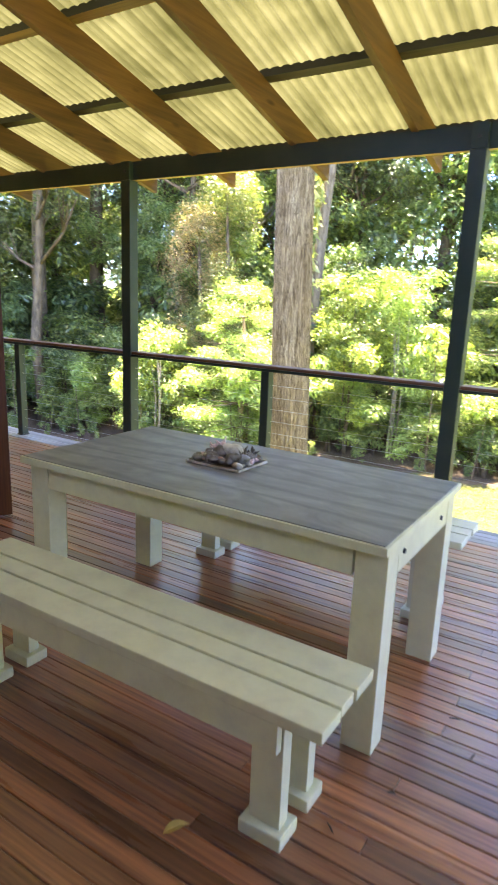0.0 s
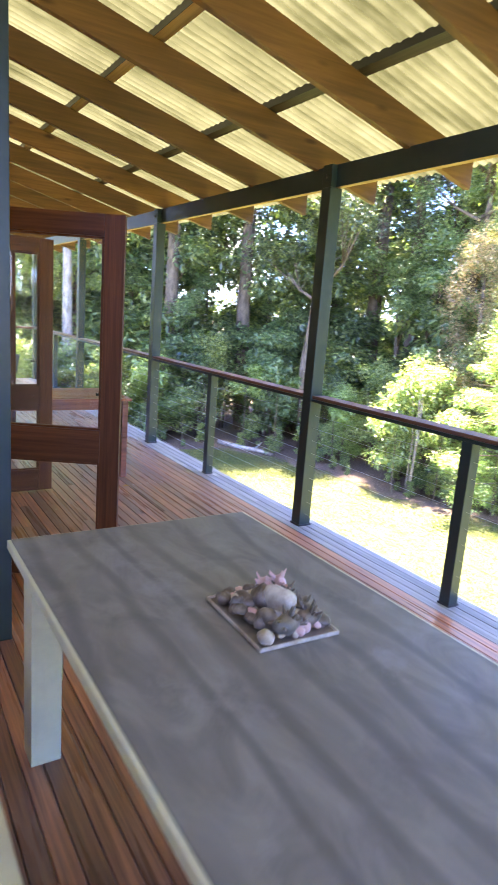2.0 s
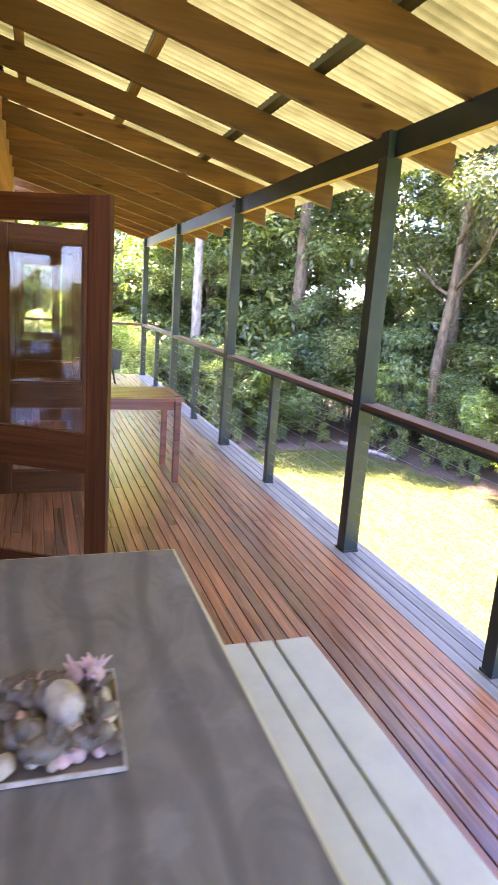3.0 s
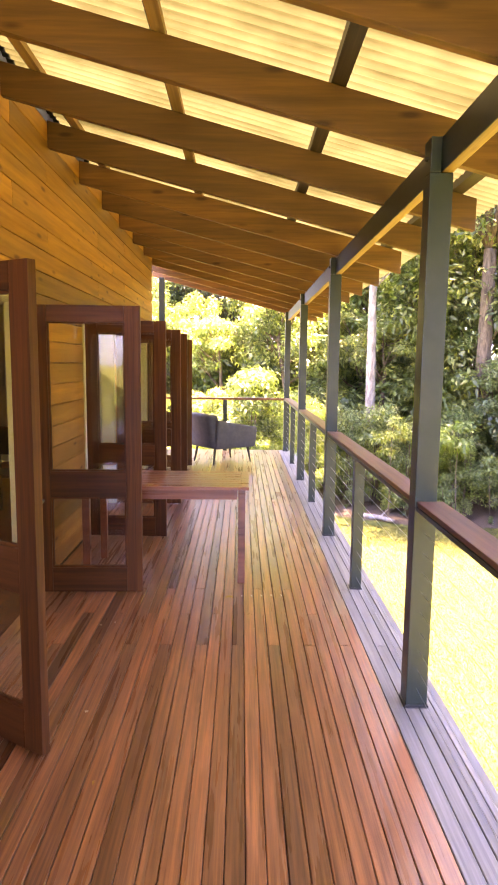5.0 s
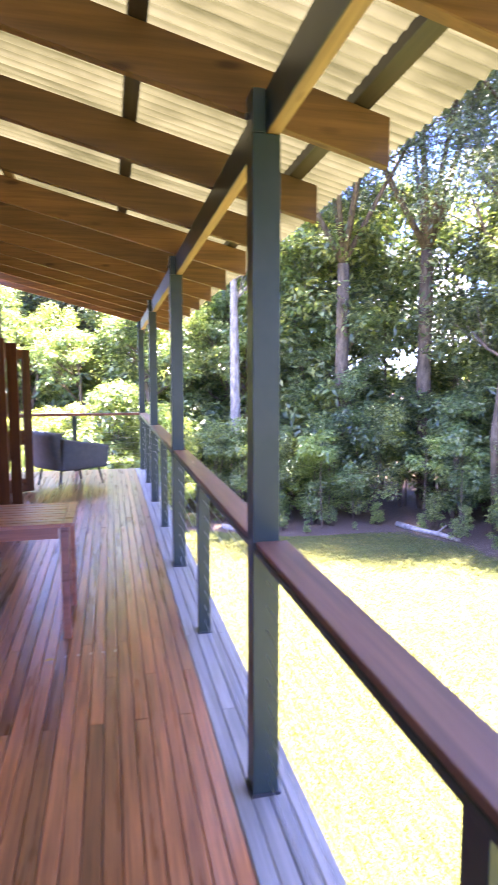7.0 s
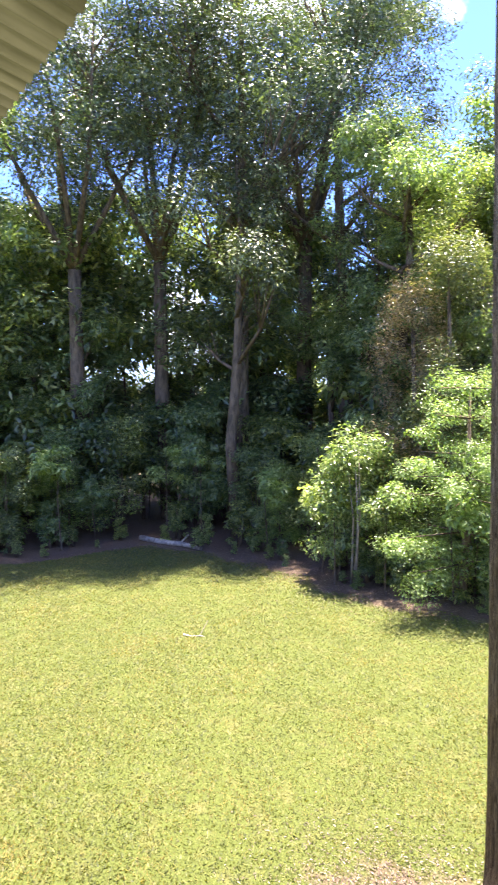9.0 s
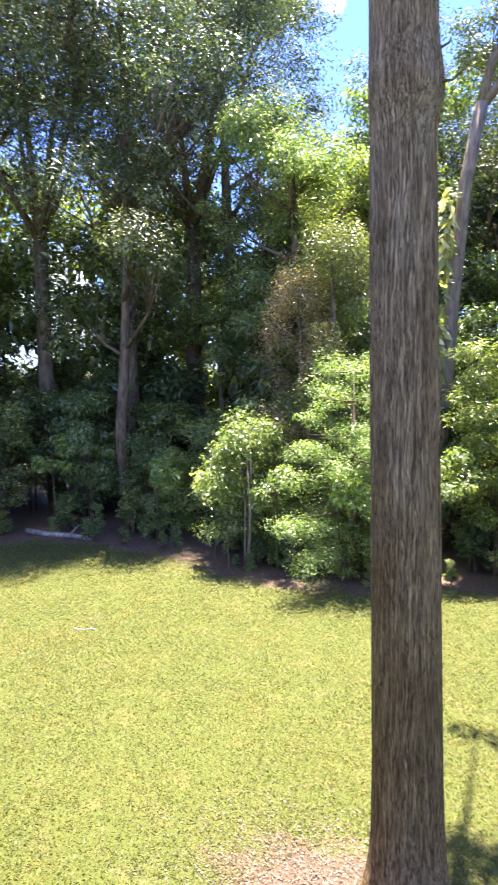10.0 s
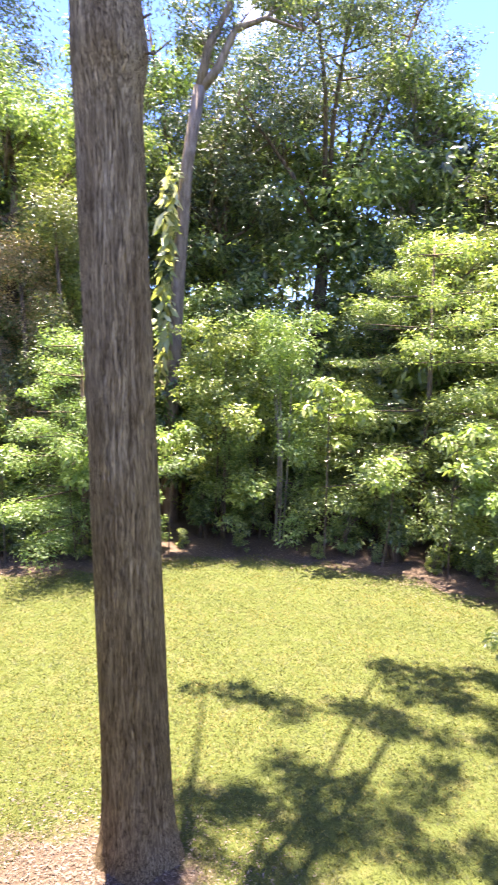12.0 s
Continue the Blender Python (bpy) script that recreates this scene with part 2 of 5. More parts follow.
def make_furrowed_bark():
    """Fibrous bark: long narrow ridges that split and join, with dark cracks between them."""
    m, n, l, b = material("fibrous_bark", 0.9, 0, 0.15)
    warp = tex(n, l, coords(n, l, (5, 5, 1.1)), 1.0, 4, 0.6)
    shift = n.new("ShaderNodeVectorMath")
    shift.operation = "MULTIPLY_ADD"
    tc = n.new("ShaderNodeTexCoord")
    l.new(warp, shift.inputs[0])
    shift.inputs[1].default_value = (0.10, 0.10, 0.0)
    l.new(tc.outputs["Object"], shift.inputs[2])
    layers = []
    for scale in ((46, 46, 1.2), (120, 120, 3.0)):
        mp = n.new("ShaderNodeMapping")
        mp.inputs["Scale"].default_value = scale
        l.new(shift.outputs[0], mp.inputs["Vector"])
        f = tex(n, l, mp.outputs["Vector"], 1.0, 3, 0.55)
        away, fold = n.new("ShaderNodeMath"), n.new("ShaderNodeMath")
        away.operation, fold.operation = "SUBTRACT", "ABSOLUTE"
        away.inputs[1].default_value = 0.5
        l.new(f, away.inputs[0])
        l.new(away.outputs[0], fold.inputs[0])
        layers.append(fold.outputs[0])
    wide = ramp(n, l, layers[0], [(0.0, (0.22, 0.19, 0.17)), (0.032, (0.66, 0.64, 0.62)), (0.09, (1, 1, 1))])
    thin = ramp(n, l, layers[1], [(0.0, (0.42, 0.39, 0.36)), (0.04, (0.92, 0.91, 0.90)), (0.10, (1.15, 1.15, 1.15))])
    broad = tex(n, l, coords(n, l, (3, 3, 0.7)), 1.0, 5, 0.6)
    fleck = tex(n, l, coords(n, l, (90, 90, 9)), 1.0, 4, 0.7)
    col = ramp(n, l, broad, [(0.32, (0.31, 0.222, 0.118)), (0.52, (0.41, 0.308, 0.170)), (0.70, (0.52, 0.415, 0.255))])
    col = mix(n, l, 1.0, col, wide, "MULTIPLY")
    col = mix(n, l, 1.0, col, thin, "MULTIPLY")
    col = mix(n, l, 1.0, col, ramp(n, l, fleck, [(0.35, (0.7, 0.69, 0.68)), (0.65, (1.25, 1.22, 1.18))]), "MULTIPLY")
    l.new(col, b.inputs["Base Color"])
    bump(n, l, b, mix(n, l, 0.35, wide, thin), 1.0, 0.03)
    return m


M_BARK = make_furrowed_bark()
M_TRUNK = make_bark("forest_bark", (0.055, 0.042, 0.028), (0.22, 0.170, 0.110), (9, 9, 2.0))
M_TRUNK_MID = make_bark("lichened_bark", (0.11, 0.085, 0.06), (0.30, 0.245, 0.19), (10, 10, 2.2))
M_TRUNK_PALE = make_bark("pale_bark", (0.16, 0.14, 0.11), (0.42, 0.38, 0.32), (8, 8, 2.5))


def make_ground():
    m, n, l, b = material("lawn_ground", 0.95, 0, 0.15)
    vec = coords(n, l, (1, 1, 1))
    fine, mid, broad = tex(n, l, vec, 28, 6, 0.7), tex(n, l, vec, 2.2, 6, 0.65), tex(n, l, vec, 0.35, 4)
    green = ramp(n, l, fine, [(0.3, (0.052, 0.064, 0.015)), (0.7, (0.10, 0.118, 0.028))])
    dry = ramp(n, l, fine, [(0.3, (0.11, 0.092, 0.038)), (0.7, (0.19, 0.16, 0.07))])
    col = mix(n, l, ramp(n, l, mid, [(0.52, (0, 0, 0)), (0.75, (0.55,) * 3)]), green, dry)
    litter = ramp(n, l, fine, [(0.3, (0.045, 0.030, 0.020)), (0.7, (0.19, 0.135, 0.092))])
    att = n.new("ShaderNodeAttribute")
    att.attribute_name = "litter"
    edge = n.new("ShaderNodeMath")
    edge.operation = "ADD"
    sc = n.new("ShaderNodeMath")
    sc.operation = "MULTIPLY_ADD"
    sc.inputs[1].default_value, sc.inputs[2].default_value = 0.9, -0.45
    l.new(mid, sc.inputs[0])
    l.new(att.outputs["Fac"], edge.inputs[0])
    l.new(sc.outputs[0], edge.inputs[1])
    col = mix(n, l, ramp(n, l, edge.outputs[0], [(0.40, (0, 0, 0)), (0.60, (1, 1, 1))]), col, litter)
    l.new(col, b.inputs["Base Color"])
    bump(n, l, b, fine, 0.9, 0.05)
    return m


M_GROUND = make_ground()
M_GRASS = make_leaf("grass_blades", (0.036, 0.046, 0.008), (0.104, 0.116, 0.016), (0.200, 0.178, 0.042), 0.7, 0.33)


def patch_grass(m):
    """Straw-coloured and fresher patches over the lawn."""
    n, l = m.node_tree.nodes, m.node_tree.links
    f = tex(n, l, coords(n, l, (1, 1, 1)), 0.9, 5, 0.65)
    tint = ramp(n, l, f, [(0.36, (0.82, 0.95, 0.8)), (0.52, (1, 1, 1)), (0.68, (1.42, 1.18, 1.35))])
    for link in [k for k in l if k.to_socket.name in ("Base Color", "Color") and k.to_node.type in ("BSDF_PRINCIPLED", "BSDF_TRANSLUCENT")]:
        src, dst = link.from_socket, link.to_socket
        l.new(mix(n, l, 1.0, src, tint, "MULTIPLY"), dst)


patch_grass(M_GRASS)


# ---- building helpers ----
def finish(bm, name, mat, smooth=False):
    me = bpy.data.meshes.new(name)
    bm.normal_update()
    bm.to_mesh(me)
    bm.free()
    me.materials.append(mat)
    if smooth:
        me.shade_smooth()
    return me


def part(name, bm, mat, parent, label="", loc=None, smooth=False):
    me = bm if isinstance(bm, bpy.types.Mesh) else finish(bm, name, mat, smooth)
    ob = new(name, me)
    ob.parent = parent
    if loc:
        ob.location = loc
    return tagged(ob, label=label)


def thing(name, label, category, loc=(0, 0, 0), group="", rz=0.0):
    ob = new(name)
    ob.location = loc
    ob.rotation_euler.z = radians(rz)
    ob.empty_display_size = 0.1
    return tagged(ob, label, category, group)


def box(bm, x0, x1, y0, y1, z0, z1, bevel=0.0):
    v = [bm.verts.new((x, y, z)) for z in (z0, z1) for y in (y0, y1) for x in (x0, x1)]
    f = [bm.faces.new([v[i] for i in q]) for q in ((0, 2, 3, 1), (4, 5, 7, 6), (0, 1, 5, 4), (2, 6, 7, 3), (0, 4, 6, 2), (1, 3, 7, 5))]
    if bevel:
        edges = {e for face in f for e in face.edges}
        bmesh.ops.bevel(bm, geom=list(edges), offset=bevel, segments=2, profile=0.6, affect="EDGES")
    return bm


def boxes(*rows, bevel=0.0):
    bm = bmesh.new()
    for r in rows:
        box(bm, *r, bevel=bevel)
    return bm


def tube(bm, pts, radii, seg=8, cap=True):
    """A tube along points, with a radius at each."""
    rings = []
    for k, p in enumerate(pts):
        p = Vector(p)
        d = (Vector(pts[min(k + 1, len(pts) - 1)]) - Vector(pts[max(k - 1, 0)])).normalized()
        a = d.cross(Vector((0.31, 0.95, 0.05))).normalized()
        b = d.cross(a)
        rings.append([bm.verts.new(p + (a * math.cos(2 * math.pi * s / seg) + b * math.sin(2 * math.pi * s / seg)) * radii[k]) for s in range(seg)])
    for r0, r1 in zip(rings, rings[1:]):
        for s in range(seg):
            bm.faces.new((r0[s], r0[(s + 1) % seg], r1[(s + 1) % seg], r1[s]))
    if cap:
        bm.faces.new(rings[0][::-1])
        bm.faces.new(rings[-1])
    return bm


# ---- ground ----
GZ = -4.1
EDGE = [(-62.9, -33.5), (-31.5, -16.8), (-24.2, -6.3), (-20.5, 2.1), (-18.9, 6.8), (-18.3, 10), (-16.6, 11.3), (-13.3, 12.2), (-10.6, 12), (-8.4, 12.7), (-6.6, 13.7), (-5.3, 15.5), (-3.2, 16.4), (0.1, 16), (2.3, 15.4), (5.2, 15.1), (9.3, 13.1), (14.6, 9.4), (21.9, 4.2), (41.8, -5.2)]


def edge_y(x):
    """How far the lawn reaches in y at x, for the part ahead of the house."""
    return float(np.interp(x, [p[0] for p in EDGE], [p[1] for p in EDGE]))


def make_ground_mesh():
    xs = np.concatenate([[-1500, -400, -120, -60], np.arange(-34, 22.1, 0.5), [40, 100, 400, 1500]])
    ys = np.concatenate([[-1500, -400, -100, -40], np.arange(-20, 30.1, 0.5), [45, 100, 400, 1500]])
    gx, gy = np.meshgrid(xs, ys)
    gz = np.full(gx.shape, GZ)
    lim = np.interp(gx, [p[0] for p in EDGE], [p[1] for p in EDGE])
    beyond = np.clip(gy - lim, -6, 40)
    near = (np.abs(gx) < 60) & (np.abs(gy) < 60)
    gz = gz + near * (0.05 * np.sin(gx * 0.9 + gy * 0.5) + 0.04 * np.sin(gx * 0.4 - gy * 1.1)) * 0.7
    verts = np.stack([gx, gy, gz], -1).reshape(-1, 3)
    w, h = len(xs), len(ys)
    idx = np.arange(w * h).reshape(h, w)
    faces = np.stack([idx[:-1, :-1], idx[:-1, 1:], idx[1:, 1:], idx[1:, :-1]], -1).reshape(-1, 4)
    me = bpy.data.meshes.new("ground")
    me.from_pydata(verts.tolist(), [], faces.tolist())
    litter = np.clip((beyond + 1.4) / 1.9, 0, 1)
    around = np.hypot((gx + 1.5) / 2.3, (gy - 4.9) / 1.5)
    litter = np.maximum(litter, np.clip(1.25 - around, 0, 1))
    litter = np.maximum(litter, np.clip((-gy - 0.2) / 1.0, 0, 1) * (gx > -9.5) * (gx < 8))
    at = me.attributes.new("litter", "FLOAT", "POINT")
    at.data.foreach_set("value", litter.reshape(-1).astype(np.float32))
    me.materials.append(M_GROUND)
    me.shade_smooth()
    return me


tagged(new("ground", make_ground_mesh()), "mown green lawn with bare and leaf-littered patches", "ground", kind="structure")


def mesh_from(name, verts, faces, mat):
    """A mesh from arrays of verts and of triangles or quads."""
    me = bpy.data.meshes.new(name)
    k = faces.shape[1]
    me.vertices.add(len(verts))
    me.vertices.foreach_set("co", verts.astype(np.float32).ravel())
    me.loops.add(faces.size)
    me.loops.foreach_set("vertex_index", faces.astype(np.int32).ravel())
    me.polygons.add(len(faces))
    me.polygons.foreach_set("loop_start", np.arange(0, faces.size, k, dtype=np.int32))
    me.update(calc_edges=True)
    me.materials.append(mat)
    return me


def grass_mesh(rng, count):
    x, y = rng.uniform(-19, 6, count * 2), 1.6 + 15.5 * rng.random(count * 2) ** 1.15
    lim = np.interp(x, [p[0] for p in EDGE], [p[1] for p in EDGE])
    bare = np.hypot((x + 1.5) / 1.5, (y - 4.9) / 1.0) < 1 + 0.25 * np.sin(5 * x)
    patch = np.sin(x * 1.9 + 2 * np.sin(y * 1.3)) * np.sin(y * 1.6 + 1.7 * np.sin(x * 1.1))
    keep = (y < lim - 0.3 + 0.3 * np.sin(x * 3)) & ~bare & (rng.random(count * 2) > 0.05 + 0.28 * np.clip(patch, 0, 1))
    x, y = x[keep][:count], y[keep][:count]
    n = len(x)
    z = GZ + (0.05 * np.sin(x * 0.9 + y * 0.5) + 0.04 * np.sin(x * 0.4 - y * 1.1)) * 0.7 - 0.005
    a, w, h = rng.uniform(0, 2 * np.pi, n), rng.uniform(0.006, 0.014, n), rng.uniform(0.018, 0.056, n)
    dx, dy = np.cos(a) * w, np.sin(a) * w
    lean = rng.uniform(-0.055, 0.055, (n, 2))
    v = np.stack([np.stack([x - dx, y - dy, z], -1), np.stack([x + dx, y + dy, z], -1), np.stack([x + lean[:, 0], y + lean[:, 1], z + h], -1)], 1)
    return mesh_from("grass", v.reshape(-1, 3), np.arange(3 * n).reshape(-1, 3), M_GRASS)


tagged(new("grass", grass_mesh(np.random.default_rng(5), 330000)), "short green lawn grass with dry straw patches", "grass", kind="stuff")


def litter_mesh(rng, count):
    """Fallen leaves and twigs round the big tree and along the forest's edge."""
    half = count // 2
    a, d = rng.uniform(0, 2 * np.pi, half), np.abs(rng.normal(0.9, 0.55, half))
    x1, y1 = -1.5 + np.cos(a) * d * 1.45, 5.0 + np.sin(a) * d * 0.95
    x2 = rng.uniform(-19, 7, half)
    y2 = np.interp(x2, [p[0] for p in EDGE], [p[1] for p in EDGE]) + rng.normal(-0.1, 0.7, half)
    x, y = np.concatenate([x1, x2]), np.concatenate([y1, y2])
    n = len(x)
    z = GZ + (0.05 * np.sin(x * 0.9 + y * 0.5) + 0.04 * np.sin(x * 0.4 - y * 1.1)) * 0.7 + rng.uniform(0.004, 0.02, n)
    a, ln = rng.uniform(0, 2 * np.pi, n), rng.uniform(0.008, 0.030, n)
    w = np.where(rng.random(n) < 0.5, 0.0025, ln * 0.3)
    ux, uy = np.cos(a), np.sin(a)
    lift = rng.uniform(0.0, 0.018, (n, 2))
    v = np.stack([np.stack([x - ux * ln, y - uy * ln, z], -1), np.stack([x - uy * w, y + ux * w, z + lift[:, 0]], -1),
                  np.stack([x + ux * ln, y + uy * ln, z + 0.003], -1), np.stack([x + uy * w, y - ux * w, z + lift[:, 1]], -1)], 1)
    return mesh_from("leaf_litter", v.reshape(-1, 3), np.arange(4 * n).reshape(-1, 4), M_LITTER)


M_LITTER = make_leaf("fallen_leaf_litter", (0.06, 0.040, 0.026), (0.15, 0.105, 0.072), (0.34, 0.26, 0.19), 0.8, 0.1)
tagged(new("leaf_litter", litter_mesh(np.random.default_rng(31), 30000)), "dry brown fallen leaves and twigs on the ground", "leaf litter", kind="stuff")

# ---- the verandah's frame ----
SLOPE, BEAM_Z = 0.257, 2.585          # rise per metre towards the house; underside of the rafters at y = -0.05
WALL_Y, DECK_Y = -2.28, 0.15
X_W, X_E, X_CORNER = -8.9, 6.6, 0.86  # west and east ends of the deck; corner of the house
Y_BACK = -6.9


def rafter_z(y):
    return BEAM_Z - SLOPE * (y + 0.05)


# posts
def make_post(x, y, label, notch=True):
    t = thing("post", label, "post", (x, y, 0), "verandah posts")
    bm = boxes((-0.05, 0.05, -0.05, 0.05, 0.0, 2.43), (-0.05, 0.05, -0.05, -0.003, 2.432, 2.578), bevel=0.003)
    shaft = part("shaft", bm, M_GREEN, t)
    bm = bmesh.new()
    tube(bm, [(0, -0.05, 2.50), (0, -0.064, 2.50)], [0.012, 0.012], 6)
    part("bolt", bm, M_DARK, shaft, "rusty bolt head")
    part("base_shoe", boxes((-0.056, 0.056, -0.056, 0.056, -0.004, 0.012)), M_DARK, t)
    return t


POSTS_X = [5.75, 2.876, 0.0, -2.976, -5.84, -8.78]
for x in POSTS_X:
    make_post(x, 0.0, "dark green painted square timber post under the roof beam")


def make_far_post(y):
    t = thing("post", "dark green painted timber post at the deck's end railing", "post", (-8.78, y, 0), "verandah posts")
    part("shaft", boxes((-0.05, 0.05, -0.05, 0.05, 0.0, rafter_z(y) - 0.002), bevel=0.003), M_GREEN, t)
    part("base_shoe", boxes((-0.056, 0.056, -0.056, 0.056, -0.004, 0.012)), M_DARK, t)


make_far_post(-2.32)
make_far_post(-5.2)

# short railing posts
BALUSTERS = [4.31, 1.445, -1.546, -4.42, -7.3]
for x in BALUSTERS:
    t = thing("railing_post", "short dark green railing post under the handrail", "post", (x, 0, 0), "railing posts")
    part("shaft", boxes((-0.036, 0.036, -0.036, 0.036, 0.0, 0.953), bevel=0.003), M_GREEN, t)
    part("base_shoe", boxes((-0.042, 0.042, -0.042, 0.042, -0.004, 0.01)), M_DARK, t)
for y in (-1.15, -3.75):
    t = thing("railing_post", "short dark green railing post at the deck's end", "post", (-8.78, y, 0), "railing posts")
    part("shaft", boxes((-0.036, 0.036, -0.036, 0.036, 0.0, 0.953), bevel=0.003), M_GREEN, t)

# handrails and wires between the posts
for x0, x1 in zip(POSTS_X[1:], POSTS_X):
    t = thing("railing", "reddish-brown flat timber handrail over stainless wires", "railing", ((x0 + x1) / 2, 0, 0), "railing bays")
    h = (x1 - x0) / 2 - 0.052
    part("handrail", boxes((-h, h, -0.042, 0.078, 0.976, 0.999), bevel=0.004), M_RAIL, t)
    part("under_rail", boxes((-h, h, -0.046, 0.02, 0.954, 0.975), bevel=0.002), M_GREEN, t, "dark green under-rail")
    for k in range(9):
        bm = bmesh.new()
        tube(bm, [(-h, 0, 0.09 + 0.095 * k), (0, 0, 0.086 + 0.095 * k), (h, 0, 0.09 + 0.095 * k)], [0.0011] * 3, 5)
        part("wire", bm, M_STEEL, t)
for y0, y1 in ((-2.32, 0.0), (-5.2, -2.32)):
    t = thing("railing", "dark flat handrail over wires at the deck's end", "railing", (-8.78, (y0 + y1) / 2, 0), "railing bays")
    h = (y1 - y0) / 2 - 0.052
    part("handrail", boxes((-0.06, 0.06, -h, h, 0.957, 0.998), bevel=0.006), M_RAIL, t)
    for k in range(9):
        bm = bmesh.new()
        tube(bm, [(0, -h, 0.09 + 0.095 * k), (0, h, 0.09 + 0.095 * k)], [0.0011] * 2, 5)
        part("wire", bm, M_STEEL, t)

# beam: green on the deck's side, bare pine below and outside
t = thing("roof_beam", "long eaves beam, dark green inside and bare pine beneath", "beam", (0, 0, 2.435))
part("beam_core", boxes((X_W - 0.3, X_E, 0.004, 0.05, 0, 0.147)), M_BEAM, t, "bare pine beam")
part("painted_face", boxes((X_W - 0.3, X_E, 0.0, 0.003, 0.001, 0.146)), M_GREEN, t, "dark green painted face")

# rafters
RAFTER = (-0.045, 0.0)
k_from, k_to = math.ceil((X_W - 0.2 + 0.195) / 0.885), math.floor((X_E + 0.195) / 0.885)


def rafter_mesh(y0, y1):
    bm = bmesh.new()
    box(bm, -0.024, 0.024, y0, y1, 0, 0.19)
    for v in bm.verts:
        v.co.z += rafter_z(v.co.y)
    bmesh.ops.bevel(bm, geom=bm.edges[:], offset=0.003, segments=1, affect="EDGES")
    return finish(bm, "rafter", M_RAFTER)


short, long_ = rafter_mesh(WALL_Y + 0.004, 0.56), rafter_mesh(Y_BACK, 0.56)
for k in range(k_from, k_to + 1):
    x = -0.197 + 0.885 * k
    me = short if -7.2 < x < X_CORNER else long_
    ob = new("rafter", me)
    ob.location.x = x
    tagged(ob, "orange-brown pine rafter with knots under the translucent roof", "rafter", "rafters")

# purlins
for y in (0.44, -0.42, -1.24, -2.07, -2.9, -3.73, -4.56, -5.39, -6.22):
    x0 = X_CORNER + 0.1 if y < WALL_Y else X_W - 0.35
    t = thing("purlin", "pine purlin with a face darkened as shade, laid across the rafters", "purlin", (0, y, rafter_z(y) + 0.192), "purlins")
    # dark face strip and dark front cores paint in the shade under the sheets
    for name, rows, mat in (("purlin_core", (x0, X_E, -0.031, 0.035, 0, 0.040), M_SHADED_PINE if y > -1 else M_BEAM), ("painted_face", (x0, X_E, -0.0345, -0.0315, 0.0, 0.047), M_DARK)):
        bm = boxes(rows)
        for v in bm.verts:
            v.co.z -= SLOPE * v.co.y
        part(name, bm, mat, t)


def sheet_mesh(x0, x1, y0, y1, lift=0.0):
    n = int((x1 - x0) / 0.076 * 8)
    xs = np.linspace(x0, x1, n + 1)
    ys = np.linspace(y0, y1, 5)
    wave = 0.0085 * np.cos(2 * np.pi * xs / 0.076)
    v = np.array([(x, y, rafter_z(y) + 0.192 + 0.038 + 0.0095 + w + lift) for y in ys for x, w in zip(xs, wave)])
    idx = np.arange(len(v)).reshape(5, n + 1)
    f = np.stack([idx[:-1, :-1], idx[:-1, 1:], idx[1:, 1:], idx[1:, :-1]], -1).reshape(-1, 4)
    me = mesh_from("roof_sheet", v, f, M_SHEET)
    me.shade_smooth()
    return me


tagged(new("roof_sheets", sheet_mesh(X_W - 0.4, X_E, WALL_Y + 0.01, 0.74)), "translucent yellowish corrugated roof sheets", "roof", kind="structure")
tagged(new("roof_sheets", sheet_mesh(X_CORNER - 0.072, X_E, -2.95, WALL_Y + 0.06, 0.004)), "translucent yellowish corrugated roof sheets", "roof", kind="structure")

# opaque roof out of view, added to cut the light on the deck below
bm = boxes((X_CORNER - 0.07, X_E, Y_BACK, -2.86, 0, 0.03))
for v in bm.verts:
    v.co.z += rafter_z(v.co.y) + 0.254
tagged(new("roof", finish(bm, "roof", M_ROOFING)), "unseen grey metal roof added to darken the back of the dining deck", "roof", kind="structure")


# ---- house walls ----
def openings_wall():
    """Front wall of the house with three door openings, in one sheet of studs and lining."""
    rows, x = [], X_CORNER - 0.02
    for a, b in ((-1.42, 0.08), (-4.24, -2.84), (-6.60, -5.12)):
        rows.append((b, x, WALL_Y - 0.14, WALL_Y - 0.02, 0, 3.345))
        rows.append((a, b, WALL_Y - 0.14, WALL_Y - 0.02, 2.04, 3.345))
        x = a
    rows.append((-7.2, x, WALL_Y - 0.14, WALL_Y - 0.02, 0, 3.345))
    return boxes(*rows)


OPEN = ((-1.42, 0.08), (-4.24, -2.84), (-6.60, -5.12))
wall = tagged(new("wall_north", finish(openings_wall(), "wall_north", M_PLASTER)), "house wall clad in golden pine boards with three wide door openings", "wall", kind="structure")
side_w = tagged(new("wall_west", finish(boxes((-7.32, -7.2, Y_BACK, WALL_Y - 0.02, 0, 3.345)), "wall_west", M_PLASTER)), "west wall of the house", "wall", kind="structure")
side_e = tagged(new("wall_east", finish(boxes((X_CORNER - 0.14, X_CORNER - 0.02, Y_BACK, WALL_Y - 0.142, 0, 3.345)), "wall_east", M_PLASTER)), "return wall of the house beside the dining deck", "wall", kind="structure")
tagged(new("wall_south", finish(boxes((-7.32, X_E, Y_BACK - 0.14, Y_BACK - 0.02, -0.2, 4.2)), "wall_south", M_PLASTER)), "back wall", "wall", kind="structure")
tagged(new("floor", finish(boxes((-7.2, X_CORNER - 0.14, Y_BACK, WALL_Y - 0.14, -0.06, -0.004)), "floor", M_REDX)), "polished timber room floor", "floor", kind="structure")
